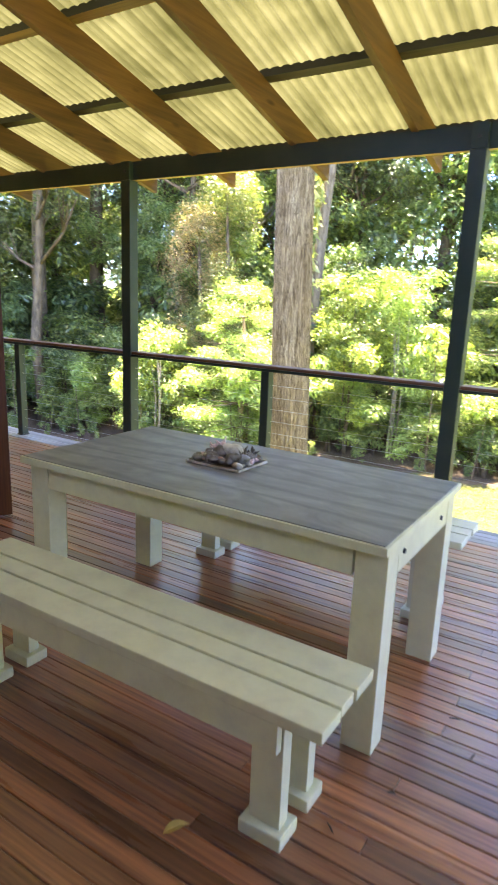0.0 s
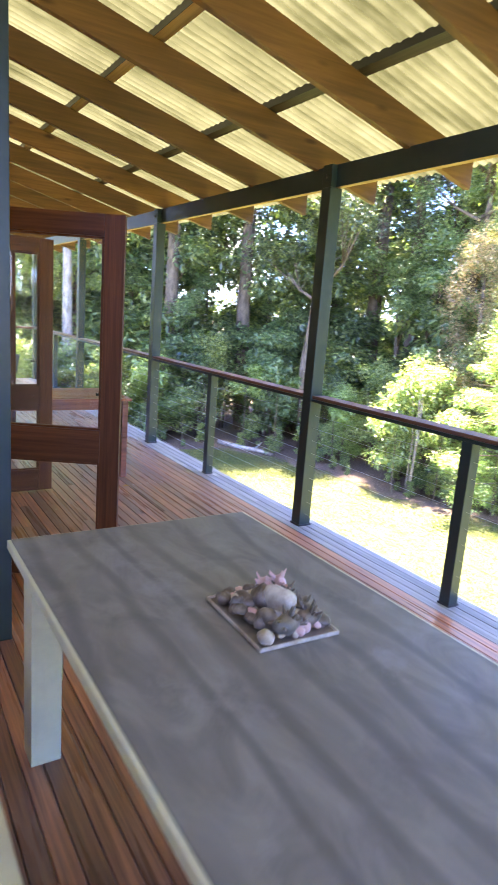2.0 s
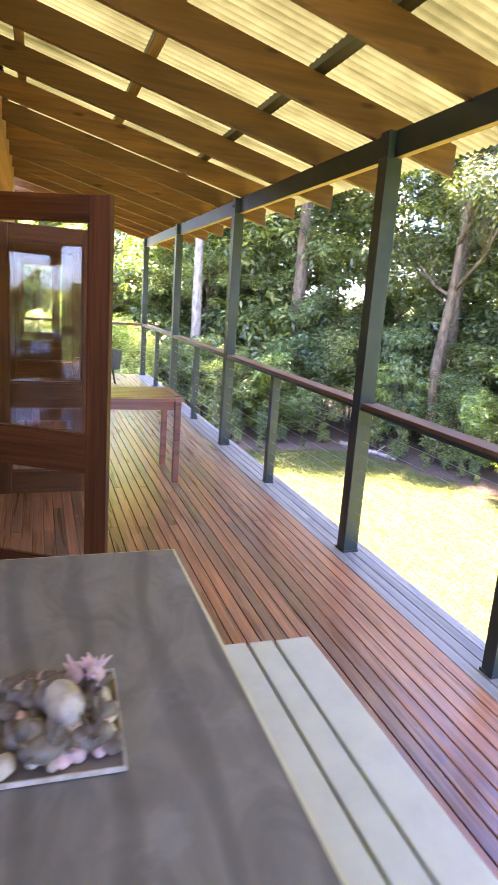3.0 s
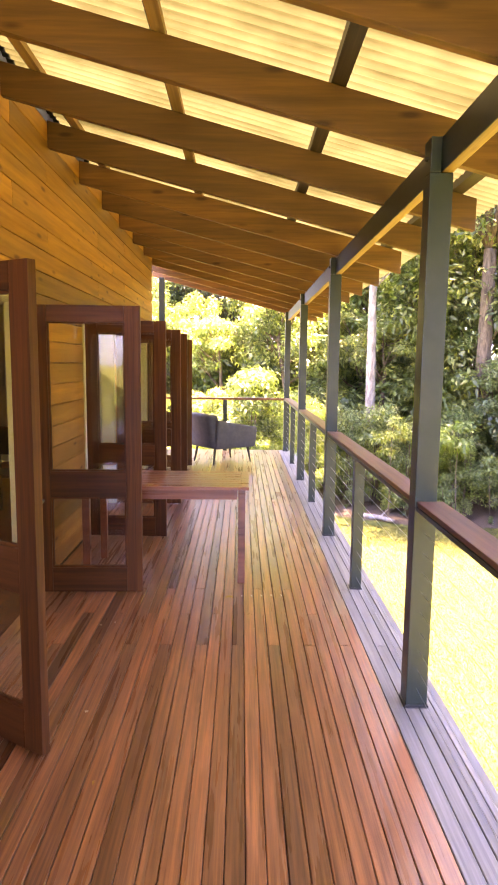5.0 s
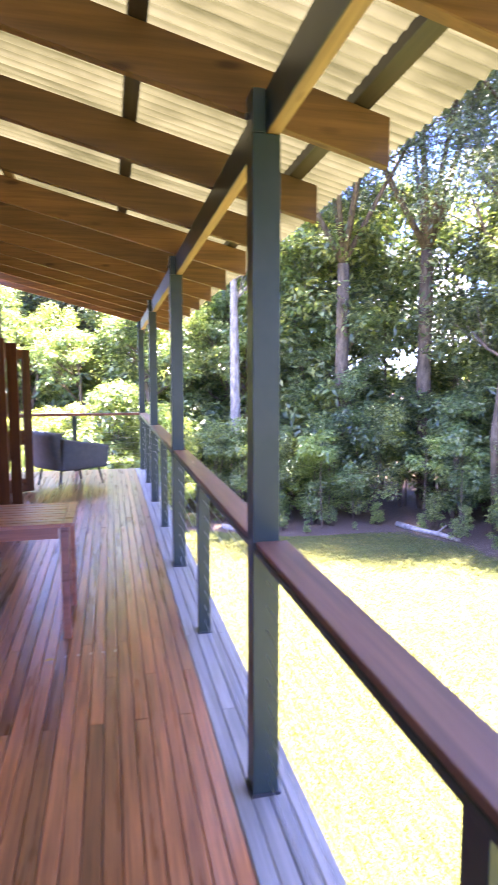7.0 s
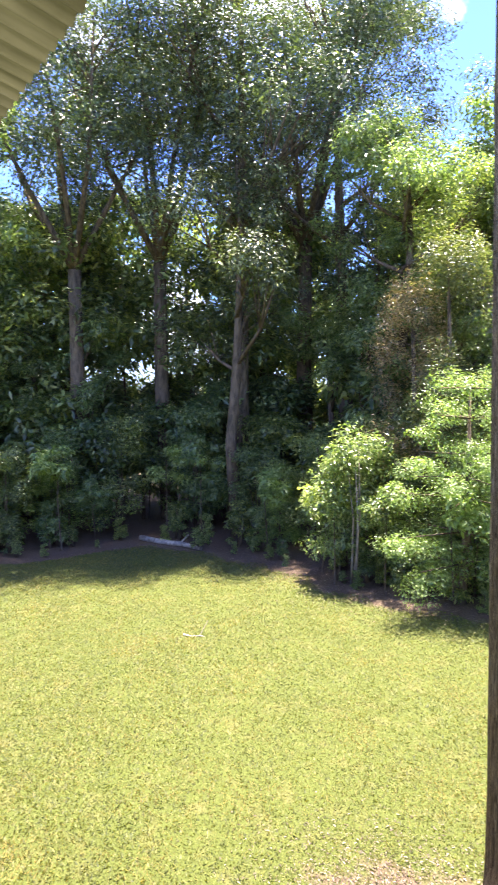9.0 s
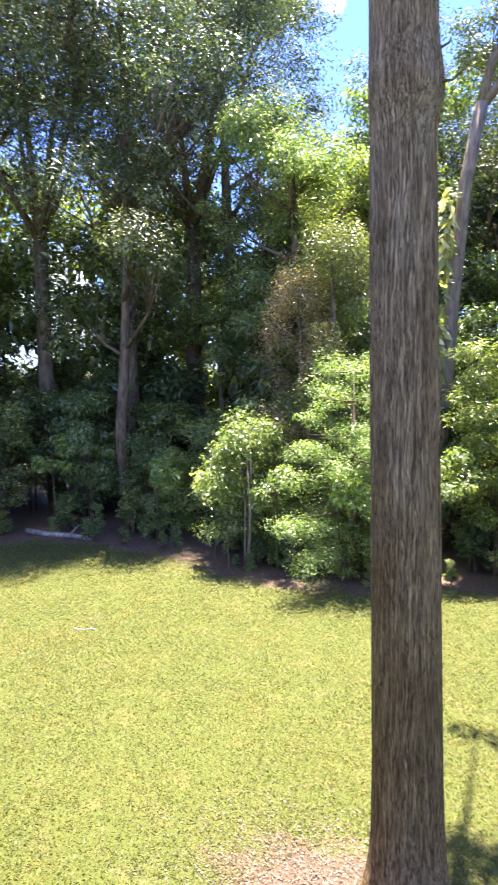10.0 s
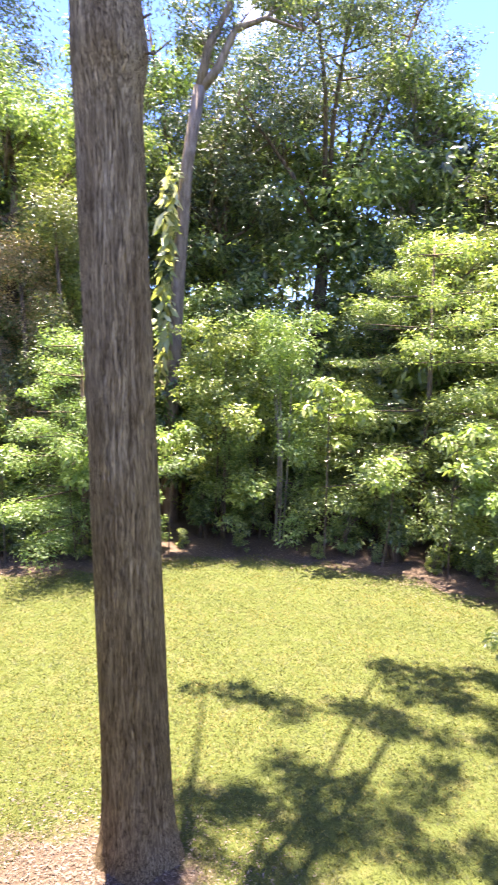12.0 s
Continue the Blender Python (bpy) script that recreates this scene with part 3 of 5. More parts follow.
tagged(new("ceiling", finish(boxes((-7.2, X_CORNER - 0.142, Y_BACK, WALL_Y - 0.14, 2.5, 2.56)), "ceiling", M_PLASTER)), "plain ceiling", "ceiling", kind="structure")
bm = boxes((-7.6, X_CORNER + 0.02, Y_BACK - 0.4, WALL_Y + 0.06, 0, 0.03))
for v in bm.verts:
    v.co.z += rafter_z(v.co.y) + 0.256
tagged(new("roof", finish(bm, "roof", M_ROOFING)), "grey metal roof of the house", "roof", kind="structure")
post = thing("corner_post", "dark painted full-height corner post of the house wall", "post", (X_CORNER + 0.005, WALL_Y - 0.05, 0))
part("shaft", boxes((-0.06, 0.0, -0.07, 0.055, 0, rafter_z(WALL_Y) - 0.01), bevel=0.003), M_GREEN, post)

# out-of-view wall added to keep eastern light off the back of the deck
tagged(new("wall_east", finish(boxes((X_E + 0.01, X_E + 0.13, Y_BACK - 0.14, -3.2, -0.2, 3.3)), "wall_east", M_PLASTER)), "unseen plain end wall added to darken the back of the dining deck", "wall", kind="structure")

# frames round the openings
for a, b in OPEN:
    t = thing("door_frame", "cream painted timber door frame", "door frame", ((a + b) / 2, WALL_Y, 0), "door frames")
    h = (b - a) / 2
    part("jamb", boxes((-h + 0.002, -h + 0.04, -0.142, 0.004, 0.0, 2.0), bevel=0.002), M_CREAM, t)
    part("jamb", boxes((h - 0.04, h - 0.002, -0.142, 0.004, 0.0, 2.0), bevel=0.002), M_CREAM, t)
    part("head", boxes((-h + 0.002, h - 0.002, -0.142, 0.004, 2.002, 2.038), bevel=0.002), M_CREAM, t)
    part("threshold", boxes((-h + 0.042, h - 0.042, -0.142, 0.03, -0.003, 0.012), bevel=0.002), M_RED, t)


# doors
def make_door(hinge, outer, label):
    hinge, outer = Vector((*hinge, 0)), Vector((*outer, 0))
    d = outer - hinge
    w = d.length
    t = thing("glazed_door", label, "door", (hinge.x, hinge.y, 0.012), "open glazed doors", math.degrees(math.atan2(d.y, d.x)))
    th, sw, top = 0.02, 0.105, 1.975
    part("stile", boxes((0, sw, -th, th, 0, top), bevel=0.003), M_RED, t)
    part("stile", boxes((w - sw, w, -th, th, 0, top), bevel=0.003), M_RED, t)
    for name, z0, z1 in (("top_rail", 1.865, top), ("middle_rail", 0.675, 0.855), ("bottom_rail", 0, 0.175)):
        part(name, boxes((sw + 0.001, w - sw - 0.001, -th, th, z0, z1), bevel=0.003), M_DOORRAIL, t)
    for z0, z1 in ((0.175, 0.675), (0.855, 1.865)):
        pane = part("pane", boxes((sw - 0.004, w - sw + 0.004, -0.003, 0.003, z0 - 0.004, z1 + 0.004)), M_GLASS, t, "clear glass pane")
        pane.visible_shadow = False
        rim = boxes((sw + 0.001, w - sw - 0.001, -0.012, 0.012, z0 + 0.001, z0 + 0.012), (sw + 0.001, w - sw - 0.001, -0.012, 0.012, z1 - 0.012, z1 - 0.001),
                    (sw + 0.001, sw + 0.012, -0.012, 0.012, z0 + 0.013, z1 - 0.013), (w - sw - 0.012, w - sw - 0.001, -0.012, 0.012, z0 + 0.013, z1 - 0.013))
        part("glazing_bead", rim, M_RED, pane, "slim hardwood bead round the glass")
    bm = boxes((w - 0.075, w - 0.03, th, th + 0.006, 0.93, 1.10))
    tube(bm, [(w - 0.05, th + 0.006, 1.04), (w - 0.05, th + 0.045, 1.04), (w - 0.15, th + 0.05, 1.04)], [0.008] * 3, 6)
    part("handle", bm, M_DARK, t, "dark metal lever handle")
    return t


DOOR = "red-brown hardwood door with two glass panes, standing open over the deck"
for hinge, outer in (((0.062, -2.255), (0.436, -1.63)), ((-1.40, -2.255), (-1.42, -1.53)), ((-2.86, -2.255), (-2.83, -1.53)),
                     ((-4.22, -2.255), (-4.20, -1.53)), ((-5.14, -2.255), (-5.12, -1.54)), ((-6.58, -2.255), (-6.93, -1.63))):
    make_door(hinge, outer, DOOR)


# curtains
def curtain(x0, x1, y, seed):
    rng = np.random.default_rng(seed)
    n = 70
    xs = np.linspace(x0, x1, n)
    ph = np.cumsum(rng.uniform(0.4, 1.0, n))
    zs = np.linspace(0.03, 2.1, 6)
    v = np.array([(x, y + 0.035 * math.sin(p) * (0.6 + 0.4 * (2.1 - z) / 2), z) for z in zs for x, p in zip(xs, ph)])
    idx = np.arange(len(v)).reshape(6, n)
    f = np.stack([idx[:-1, :-1], idx[:-1, 1:], idx[1:, 1:], idx[1:, :-1]], -1).reshape(-1, 4)
    me = mesh_from("curtain", v, f, M_CURTAIN)
    me.shade_smooth()
    ob = tagged(new("curtain", me), "white gathered fabric curtain drawn to the side of the doorway", "curtain", "curtains")
    mod = ob.modifiers.new("thickness", "SOLIDIFY")
    mod.thickness = 0.003
    return ob


M_CURTAIN = painted("white_curtain_fabric", (0.78, 0.77, 0.72), (0.68, 0.66, 0.6), 0.85, 0.3)
for k, (a, b) in enumerate(((-1.32, -0.85), (-0.32, -0.02), (-4.12, -3.72), (-3.3, -2.98), (-6.5, -6.1), (-5.6, -5.3))):
    curtain(a, b, WALL_Y - 0.26, k)
rod = bmesh.new()
tube(rod, [(-7.0, WALL_Y - 0.26, 2.15), (X_CORNER - 0.3, WALL_Y - 0.26, 2.15)], [0.012, 0.012], 8)
for x in (-7.0, -5.0, -2.2, 0.5):
    box(rod, x - 0.01, x + 0.01, WALL_Y - 0.26, WALL_Y - 0.141, 2.14, 2.16)
tagged(new("curtain_rod", finish(rod, "curtain_rod", M_DARK)), "thin dark curtain rod along the wall", "curtain rod")


# ---- dining table and benches ----
def make_table():
    x0, x1, y0, y1 = 1.61, 3.34, -2.43, -1.54
    cx, cy = (x0 + x1) / 2, (y0 + y1) / 2
    w, d = (x1 - x0) / 2, (y1 - y0) / 2
    t = thing("dining_table", "white painted timber table with a grey weathered top", "table", (cx, cy, 0))
    part("tabletop", boxes((-w + 0.011, w - 0.011, -d + 0.011, d - 0.011, 0.768, 0.780), bevel=0.002), M_TOP, t, "grey weathered board with cloudy marks")
    part("edge_board", boxes((-w, w, -d, d, 0.746, 0.7765), bevel=0.003), M_CREAM, t, "white painted edge")
    part("apron", boxes((-w + 0.13, w - 0.13, -d + 0.05, -d + 0.075, 0.635, 0.745), bevel=0.002), M_CREAM, t)
    part("apron", boxes((-w + 0.13, w - 0.13, d - 0.075, d - 0.05, 0.635, 0.745), bevel=0.002), M_CREAM, t)
    part("apron", boxes((-w + 0.03, -w + 0.055, -d + 0.13, d - 0.13, 0.635, 0.745), bevel=0.002), M_CREAM, t)
    part("apron", boxes((w - 0.04, w - 0.012, -d + 0.13, d - 0.13, 0.635, 0.745), bevel=0.002), M_CREAM, t)
    for sx in (-1, 1):
        for sy in (-1, 1):
            lx, ly = sx * (w - 0.066), sy * (d - 0.10)
            bm = boxes((lx - 0.056, lx + 0.056, ly - 0.05, ly + 0.05, 0.0, 0.745), bevel=0.003)
            box(bm, lx - 0.006, lx + 0.056 * 1.0 + 0.0, ly + sy * -0.052 - 0.0005, ly + sy * -0.052 + 0.0005, 0.30, 0.70)
            part("leg", bm, M_CREAM, t)
    for k, (y, z) in enumerate(((-0.24, 0.70), (0.20, 0.69))):
        bm = bmesh.new()
        tube(bm, [(w - 0.013, y, z), (w - 0.005, y, z)], [0.011, 0.009], 8)
        part("bolt", bm, M_DARK, t, "dark bolt head")


make_table()


def make_bench(x0, x1, y0, y1, paint, label):
    cx, cy = (x0 + x1) / 2, (y0 + y1) / 2
    w, d = (x1 - x0) / 2, (y1 - y0) / 2
    t = thing("bench", label, "bench", (cx, cy, 0), "benches at the dining table")
    widths, a = ((2 * d - 0.024) * 0.355, (2 * d - 0.024) * 0.255, (2 * d - 0.024) * 0.39), -d
    for k, sw in enumerate(widths):
        part("seat_slat", boxes((-w + 0.003 * k, w - 0.004 * (k == 1), a, a + sw, 0.43, 0.465), bevel=0.004), paint, t)
        a += sw + 0.012
    for s in (-1, 1):
        y = s * (d - 0.03)
        part("side_board", boxes((-w + 0.16, w - 0.135, y - 0.014, y + 0.014, 0.325, 0.429), bevel=0.002), paint, t)
    for sx in (-1, 1):
        lx = sx * (w - 0.19)
        part("crosspiece", boxes((lx - 0.02, lx + 0.02, -d + 0.062, d - 0.062, 0.36, 0.428), bevel=0.002), paint, t)
        for s in (-1, 1):
            y = s * (d - 0.088)
            part("leg", boxes((lx - 0.05, lx + 0.052, y - 0.024, y + 0.024, 0.046, 0.428), bevel=0.003), paint, t)
            bm = boxes((lx - 0.07, lx + 0.072, y - 0.052, y + 0.052, 0, 0.045), bevel=0.006)
            part("foot", bm, paint, t)
    return t


make_bench(1.72, 3.384, -2.925, -2.583, M_CREAM, "cream-white painted slatted bench in front of the dining table")
make_bench(1.70, 3.345, -1.42, -1.077, M_WHITE, "white painted slatted bench between the table and the railing")


# ---- platter of shells ----
def lump(bm, c, r, seed, su=10, sv=7, ridge=0.0):
    rng = random.Random(seed)
    ph = [rng.uniform(0, 6.3) for _ in range(4)]
    rows = []
    for j in range(1, sv):
        th = math.pi * j / sv
        row = []
        for i in range(su):
            a = 2 * math.pi * i / su
            k = 1 + 0.12 * math.sin(2 * a + ph[0]) + 0.1 * math.sin(3 * th + ph[1]) + ridge * math.cos(9 * a)
            row.append(bm.verts.new((c[0] + r[0] * k * math.sin(th) * math.cos(a), c[1] + r[1] * k * math.sin(th) * math.sin(a), c[2] + r[2] * k * math.cos(th))))
        rows.append(row)
    for r0, r1 in zip(rows, rows[1:]):
        for i in range(su):
            bm.faces.new((r0[i], r1[i], r1[(i + 1) % su], r0[(i + 1) % su]))
    for row, z in ((rows[0], 1), (rows[-1], -1)):
        tip = bm.verts.new((c[0], c[1], c[2] + z * r[2]))
        for i in range(su):
            q = (row[i], row[(i + 1) % su], tip)
            bm.faces.new(q if z > 0 else q[::-1])


def shell_mat(name, col, dirt):
    return painted(name, col, dirt, 0.4, 0.9, 22.0)


SHELLS = [shell_mat("white_shell", (0.62, 0.55, 0.42), (0.24, 0.16, 0.10)), shell_mat("brown_shell", (0.10, 0.070, 0.048), (0.38, 0.31, 0.24)),
          shell_mat("pink_shell", (0.72, 0.48, 0.42), (0.5, 0.3, 0.25)), shell_mat("grey_coral", (0.23, 0.19, 0.135), (0.08, 0.060, 0.042)),
          shell_mat("cream_shell", (0.66, 0.57, 0.40), (0.35, 0.25, 0.15))]
tray_c = Vector((2.395, -1.925, 0.7805))
tray = thing("platter", "square clear-rimmed platter on the dining table", "platter", tray_c, rz=-2)
bm = boxes((-0.141, 0.141, -0.111, 0.111, 0.0, 0.006), bevel=0.001)
part("base", bm, SHELLS[3], tray, "dark greyish platter base")
bm = bmesh.new()
for a, b, c, d in ((-0.145, 0.145, -0.115, -0.111), (-0.145, 0.145, 0.111, 0.115), (-0.145, -0.141, -0.110, 0.110), (0.141, 0.145, -0.110, 0.110)):
    box(bm, a, b, c, d, 0.002, 0.012, bevel=0.001)
part("rim", bm, SHELLS[0], tray, "pale raised rim")


def shell_thing(x, y, z, r, mat, seed, label, ridge=0.0, spikes=0):
    t = thing("seashell", label, "seashell", tray_c + Vector((x, y, z)), "shells on the platter")
    bm = bmesh.new()
    lump(bm, (0, 0, 0), r, seed, 14, 9, ridge)
    rng = random.Random(seed)
    for _ in range(spikes):
        a, e = rng.uniform(0, 6.3), rng.uniform(0.1, 1.4)
        d = Vector((math.cos(a) * math.cos(e), math.sin(a) * math.cos(e), math.sin(e)))
        s = Vector((d.x * r[0], d.y * r[1], d.z * r[2])) * 0.85
        spike = bmesh.new()
        tube(spike, [s, s + d * rng.uniform(0.012, 0.03)], [0.006, 0.002], 5)
        part("spike", spike, mat, t)
    part("shell_body", bm, mat, t, smooth=True)
    return t


shell_thing(0.018, 0.012, 0.050, (0.050, 0.040, 0.036), SHELLS[0], 1, "large smooth white shell with brown markings", 0.015)
shell_thing(-0.032, -0.006, 0.046, (0.040, 0.034, 0.030), SHELLS[1], 9, "large dark brown shell leaning on the white one", 0.03)
shell_thing(-0.075, 0.075, 0.05, (0.030, 0.016, 0.022), SHELLS[2], 10, "upright pink coral fan on the platter", 0.10, 12)
shell_thing(0.10, -0.02, 0.034, (0.030, 0.042, 0.026), SHELLS[3], 12, "dark knobbly coral piece along the platter's rim", 0.08, 14)
shell_thing(0.065, -0.045, 0.034, (0.034, 0.028, 0.026), SHELLS[3], 2, "grey ribbed shell on the platter", 0.05)
shell_thing(-0.055, -0.045, 0.03, (0.035, 0.03, 0.025), SHELLS[1], 3, "dark brown mottled shell on the platter")
shell_thing(-0.095, 0.04, 0.034, (0.028, 0.026, 0.024), SHELLS[2], 4, "pink spiky shell on the platter", 0.08, 10)
shell_thing(0.09, 0.055, 0.032, (0.03, 0.035, 0.024), SHELLS[1], 5, "brown knobbly coral lump on the platter", 0.05, 14)
shell_thing(0.03, 0.075, 0.03, (0.05, 0.018, 0.022), SHELLS[3], 6, "long grey coral piece on the platter", 0.06, 12)
shell_thing(-0.04, 0.07, 0.032, (0.03, 0.022, 0.022), SHELLS[1], 7, "brown horned shell on the platter", 0.08, 8)
shell_thing(0.10, 0.005, 0.024, (0.02, 0.02, 0.017), SHELLS[2], 8, "small pink shell on the platter", 0.05)
rng = random.Random(11)
for k in range(74):
    x, y = rng.uniform(-0.118, 0.118), rng.uniform(-0.09, 0.09)
    r = rng.uniform(0.011, 0.021)
    shell_thing(x, y, 0.006 + r * 0.8 + rng.uniform(0, 0.02) * (abs(x) < 0.09), (r * rng.uniform(0.9, 1.7), r, r * 0.8), SHELLS[rng.choice((0, 4, 1, 1, 2, 3, 3))], 20 + k, "small mixed seashell on the platter", 0.04)


# ---- slatted side table ----
def make_slat_table():
    x0, x1, y0, y1 = -2.26, -1.585, -2.02, -0.785
    cx, cy, w, d = (x0 + x1) / 2, (y0 + y1) / 2, (x1 - x0) / 2, (y1 - y0) / 2
    t = thing("side_table", "reddish hardwood outdoor table with a slatted top", "table", (cx, cy, 0))
    for a, b, c, e in ((-w, w, -d, -d + 0.055), (-w, w, d - 0.055, d)):
        part("end_board", boxes((a, b, c, e, 0.705, 0.73), bevel=0.003), M_TABLE, t)
    n = 9
    sw = (2 * w - 0.006 * (n - 1)) / n
    for k in range(n):
        a = -w + k * (sw + 0.006)
        part("slat", boxes((a, a + sw, -d + 0.058, d - 0.058, 0.706, 0.729), bevel=0.002), M_TABLE, t)
    for s in (-1, 1):
        part("apron", boxes((-w + 0.09, w - 0.09, s * (d - 0.05) - 0.01, s * (d - 0.05) + 0.01, 0.63, 0.704)), M_TABLE, t)
        part("apron", boxes((s * (w - 0.045) - 0.01, s * (w - 0.045) + 0.01, -d + 0.085, d - 0.085, 0.63, 0.704)), M_TABLE, t)
        for r in (-1, 1):
            lx, ly = s * (w - 0.05), r * (d - 0.05)
            part("leg", boxes((lx - 0.026, lx + 0.026, ly - 0.026, ly + 0.026, 0, 0.704), bevel=0.003), M_TABLE, t)


make_slat_table()


# ---- armchair ----
M_FABRIC = painted("slate_grey_fabric", (0.085, 0.09, 0.092), (0.15, 0.15, 0.148), 0.9, 0.5, 14)
M_LEG = painted("black_wood_leg", (0.02, 0.018, 0.017), (0.04, 0.035, 0.03), 0.5)


def soft(bm, rounding, smooth_steps=2):
    bmesh.ops.bevel(bm, geom=bm.edges[:], offset=rounding, segments=4, profile=0.6, affect="EDGES")
    return bm


def make_armchair():
    t = thing("armchair", "slate-grey upholstered tub armchair on tapered dark legs", "armchair", (-7.42, -1.17, 0), rz=126)
    # facing +x in its own frame
    part("seat", soft(boxes((-0.26, 0.42, -0.27, 0.27, 0.27, 0.44)), 0.045), M_FABRIC, t, smooth=True)
    back = soft(boxes((-0.46, -0.27, -0.36, 0.36, 0.27, 0.82)), 0.07)
    for v in back.verts:
        v.co.x -= max(0, v.co.z - 0.4) * 0.22 - 0.06 * (v.co.y / 0.36) ** 2
    part("backrest", back, M_FABRIC, t, smooth=True)
    for s in (-1, 1):
        arm = soft(boxes((-0.36, 0.44, s * 0.32 - 0.05, s * 0.32 + 0.05, 0.26, 0.60)), 0.04)
        for v in arm.verts:
            v.co.z += max(0, 0.0 - v.co.x) * 0.42 * (v.co.z > 0.4)
            v.co.y += s * (v.co.z - 0.3) * 0.16
        part("armrest", arm, M_FABRIC, t, smooth=True)
    for x, y, o in ((0.34, 0.26, 1), (0.34, -0.26, 1), (-0.30, 0.26, -1), (-0.30, -0.26, -1)):
        bm = bmesh.new()
        tube(bm, [(x, y, 0.28), (x + 0.05 * o, y * 1.12, 0.0)], [0.024, 0.013], 10)
        part("leg", bm, M_LEG, t)


make_armchair()

# ---- leaves and bits on the deck ----
M_DRYLEAF = painted("yellow_dry_leaf", (0.55, 0.36, 0.08), (0.32, 0.18, 0.05), 0.6, 0.8, 30)
M_TWIG = painted("dark_twig", (0.05, 0.035, 0.025), (0.09, 0.06, 0.04), 0.8)


def fallen_leaf(x, y, size, turn, label, mat=None):
    bm = bmesh.new()
    n = 7
    mid = [bm.verts.new((size * (k / (n - 1) - 0.5), 0, 0.004 + 0.10 * size * math.sin(math.pi * k / (n - 1)))) for k in range(n)]
    for s in (-1, 1):
        side = [bm.verts.new((v.co.x, s * size * 0.22 * math.sin(math.pi * (k / (n - 1)) ** 0.8) + 1e-5 * s, v.co.z + 0.08 * size * math.sin(math.pi * k / (n - 1)))) for k, v in enumerate(mid)]
        for k in range(n - 1):
            q = (mid[k], mid[k + 1], side[k + 1], side[k])
            bm.faces.new(q if s > 0 else q[::-1])
    ob = new("fallen_leaf", finish(bm, "fallen_leaf", mat or M_DRYLEAF))
    ob.location, ob.rotation_euler.z = (x, y, 0.001), radians(turn)
    tagged(ob, label, "leaf", "leaves on the deck")


fallen_leaf(2.979, -2.988, 0.085, 60, "curled yellow leaf on the dark deck")
fallen_leaf(-1.308, -0.914, 0.07, 90, "yellow leaf on the deck beside the slatted table")
fallen_leaf(3.45, -2.5, 0.03, 20, "small dry leaf scrap", M_TWIG)
fallen_leaf(1.3, -2.05, 0.03, 120, "small dry leaf scrap")
fallen_leaf(0.6, -1.4, 0.025, 10, "small pale leaf scrap")
M_CHIP = painted("pale_chip", (0.75, 0.72, 0.66), (0.5, 0.47, 0.42), 0.5)
# row of pale chips stands for small reflections of the wires on the deck
for k in range(5):
    ob = new("glint_fleck", finish(boxes((-0.012, 0.012, -0.005, 0.005, 0.0, 0.0015)), "glint_fleck", M_CHIP))
    ob.location = (-1.36 - 0.004 * k, -0.83 + 0.0692 * k, 0.0003)
    tagged(ob, "small pale fleck standing for a glint on the deck boards", "paint fleck", "paint flecks")
for k, (x, y) in enumerate(((-0.9, -1.62), (-0.86, -1.70), (0.1, -1.55), (-3.0, -1.2), (0.95, -1.9), (-2.2, -1.35))):
    ob = new("debris", finish(boxes((-0.008, 0.008, -0.005, 0.005, 0.0, 0.002)), "debris", M_CHIP))
    ob.location, ob.rotation_euler.z = (x, y, 0.0003), k * 1.1
    tagged(ob, "tiny pale scrap lying on the deck", "scrap", "scraps on the deck")
for k, (x, y, a) in enumerate(((3.62, -2.2, 80), (3.50, -2.02, 20), (3.36, -2.74, 140))):
    bm = bmesh.new()
    c, s = math.cos(radians(a)), math.sin(radians(a))
    tube(bm, [(0, 0, 0.003), (0.02 * c, 0.02 * s, 0.006), (0.04 * c, 0.04 * s, 0.003)], [0.002, 0.003, 0.0015], 5)
    ob = new("twig", finish(bm, "twig", M_TWIG))
    ob.location = (x, y, 0)
    tagged(ob, "small dark twig on the deck boards", "twig", "twigs")


# ---- dining things indoors ----
def indoor_chair(x, y, turn):
    t = thing("dining_chair", "dark indoor dining chair seen through the open doors", "chair", (x, y, 0), "indoor chairs", turn)
    part("seat", boxes((-0.21, 0.21, -0.21, 0.21, 0.44, 0.47), bevel=0.01), M_LEG, t)
    part("backrest", boxes((-0.21, 0.21, 0.18, 0.21, 0.62, 0.92), bevel=0.01), M_LEG, t)
    for sx in (-1, 1):
        part("leg", boxes((sx * 0.19 - 0.018, sx * 0.19 + 0.018, -0.20, -0.165, 0, 0.44)), M_LEG, t)
        part("leg", boxes((sx * 0.19 - 0.018, sx * 0.19 + 0.018, 0.18, 0.212, 0, 0.618)), M_LEG, t)


for x, y, a in ((-0.6, -3.1, 10), (-1.0, -4.3, 180), (-5.9, -3.4, 0), (-3.6, -3.3, 80)):
    indoor_chair(x, y, a)

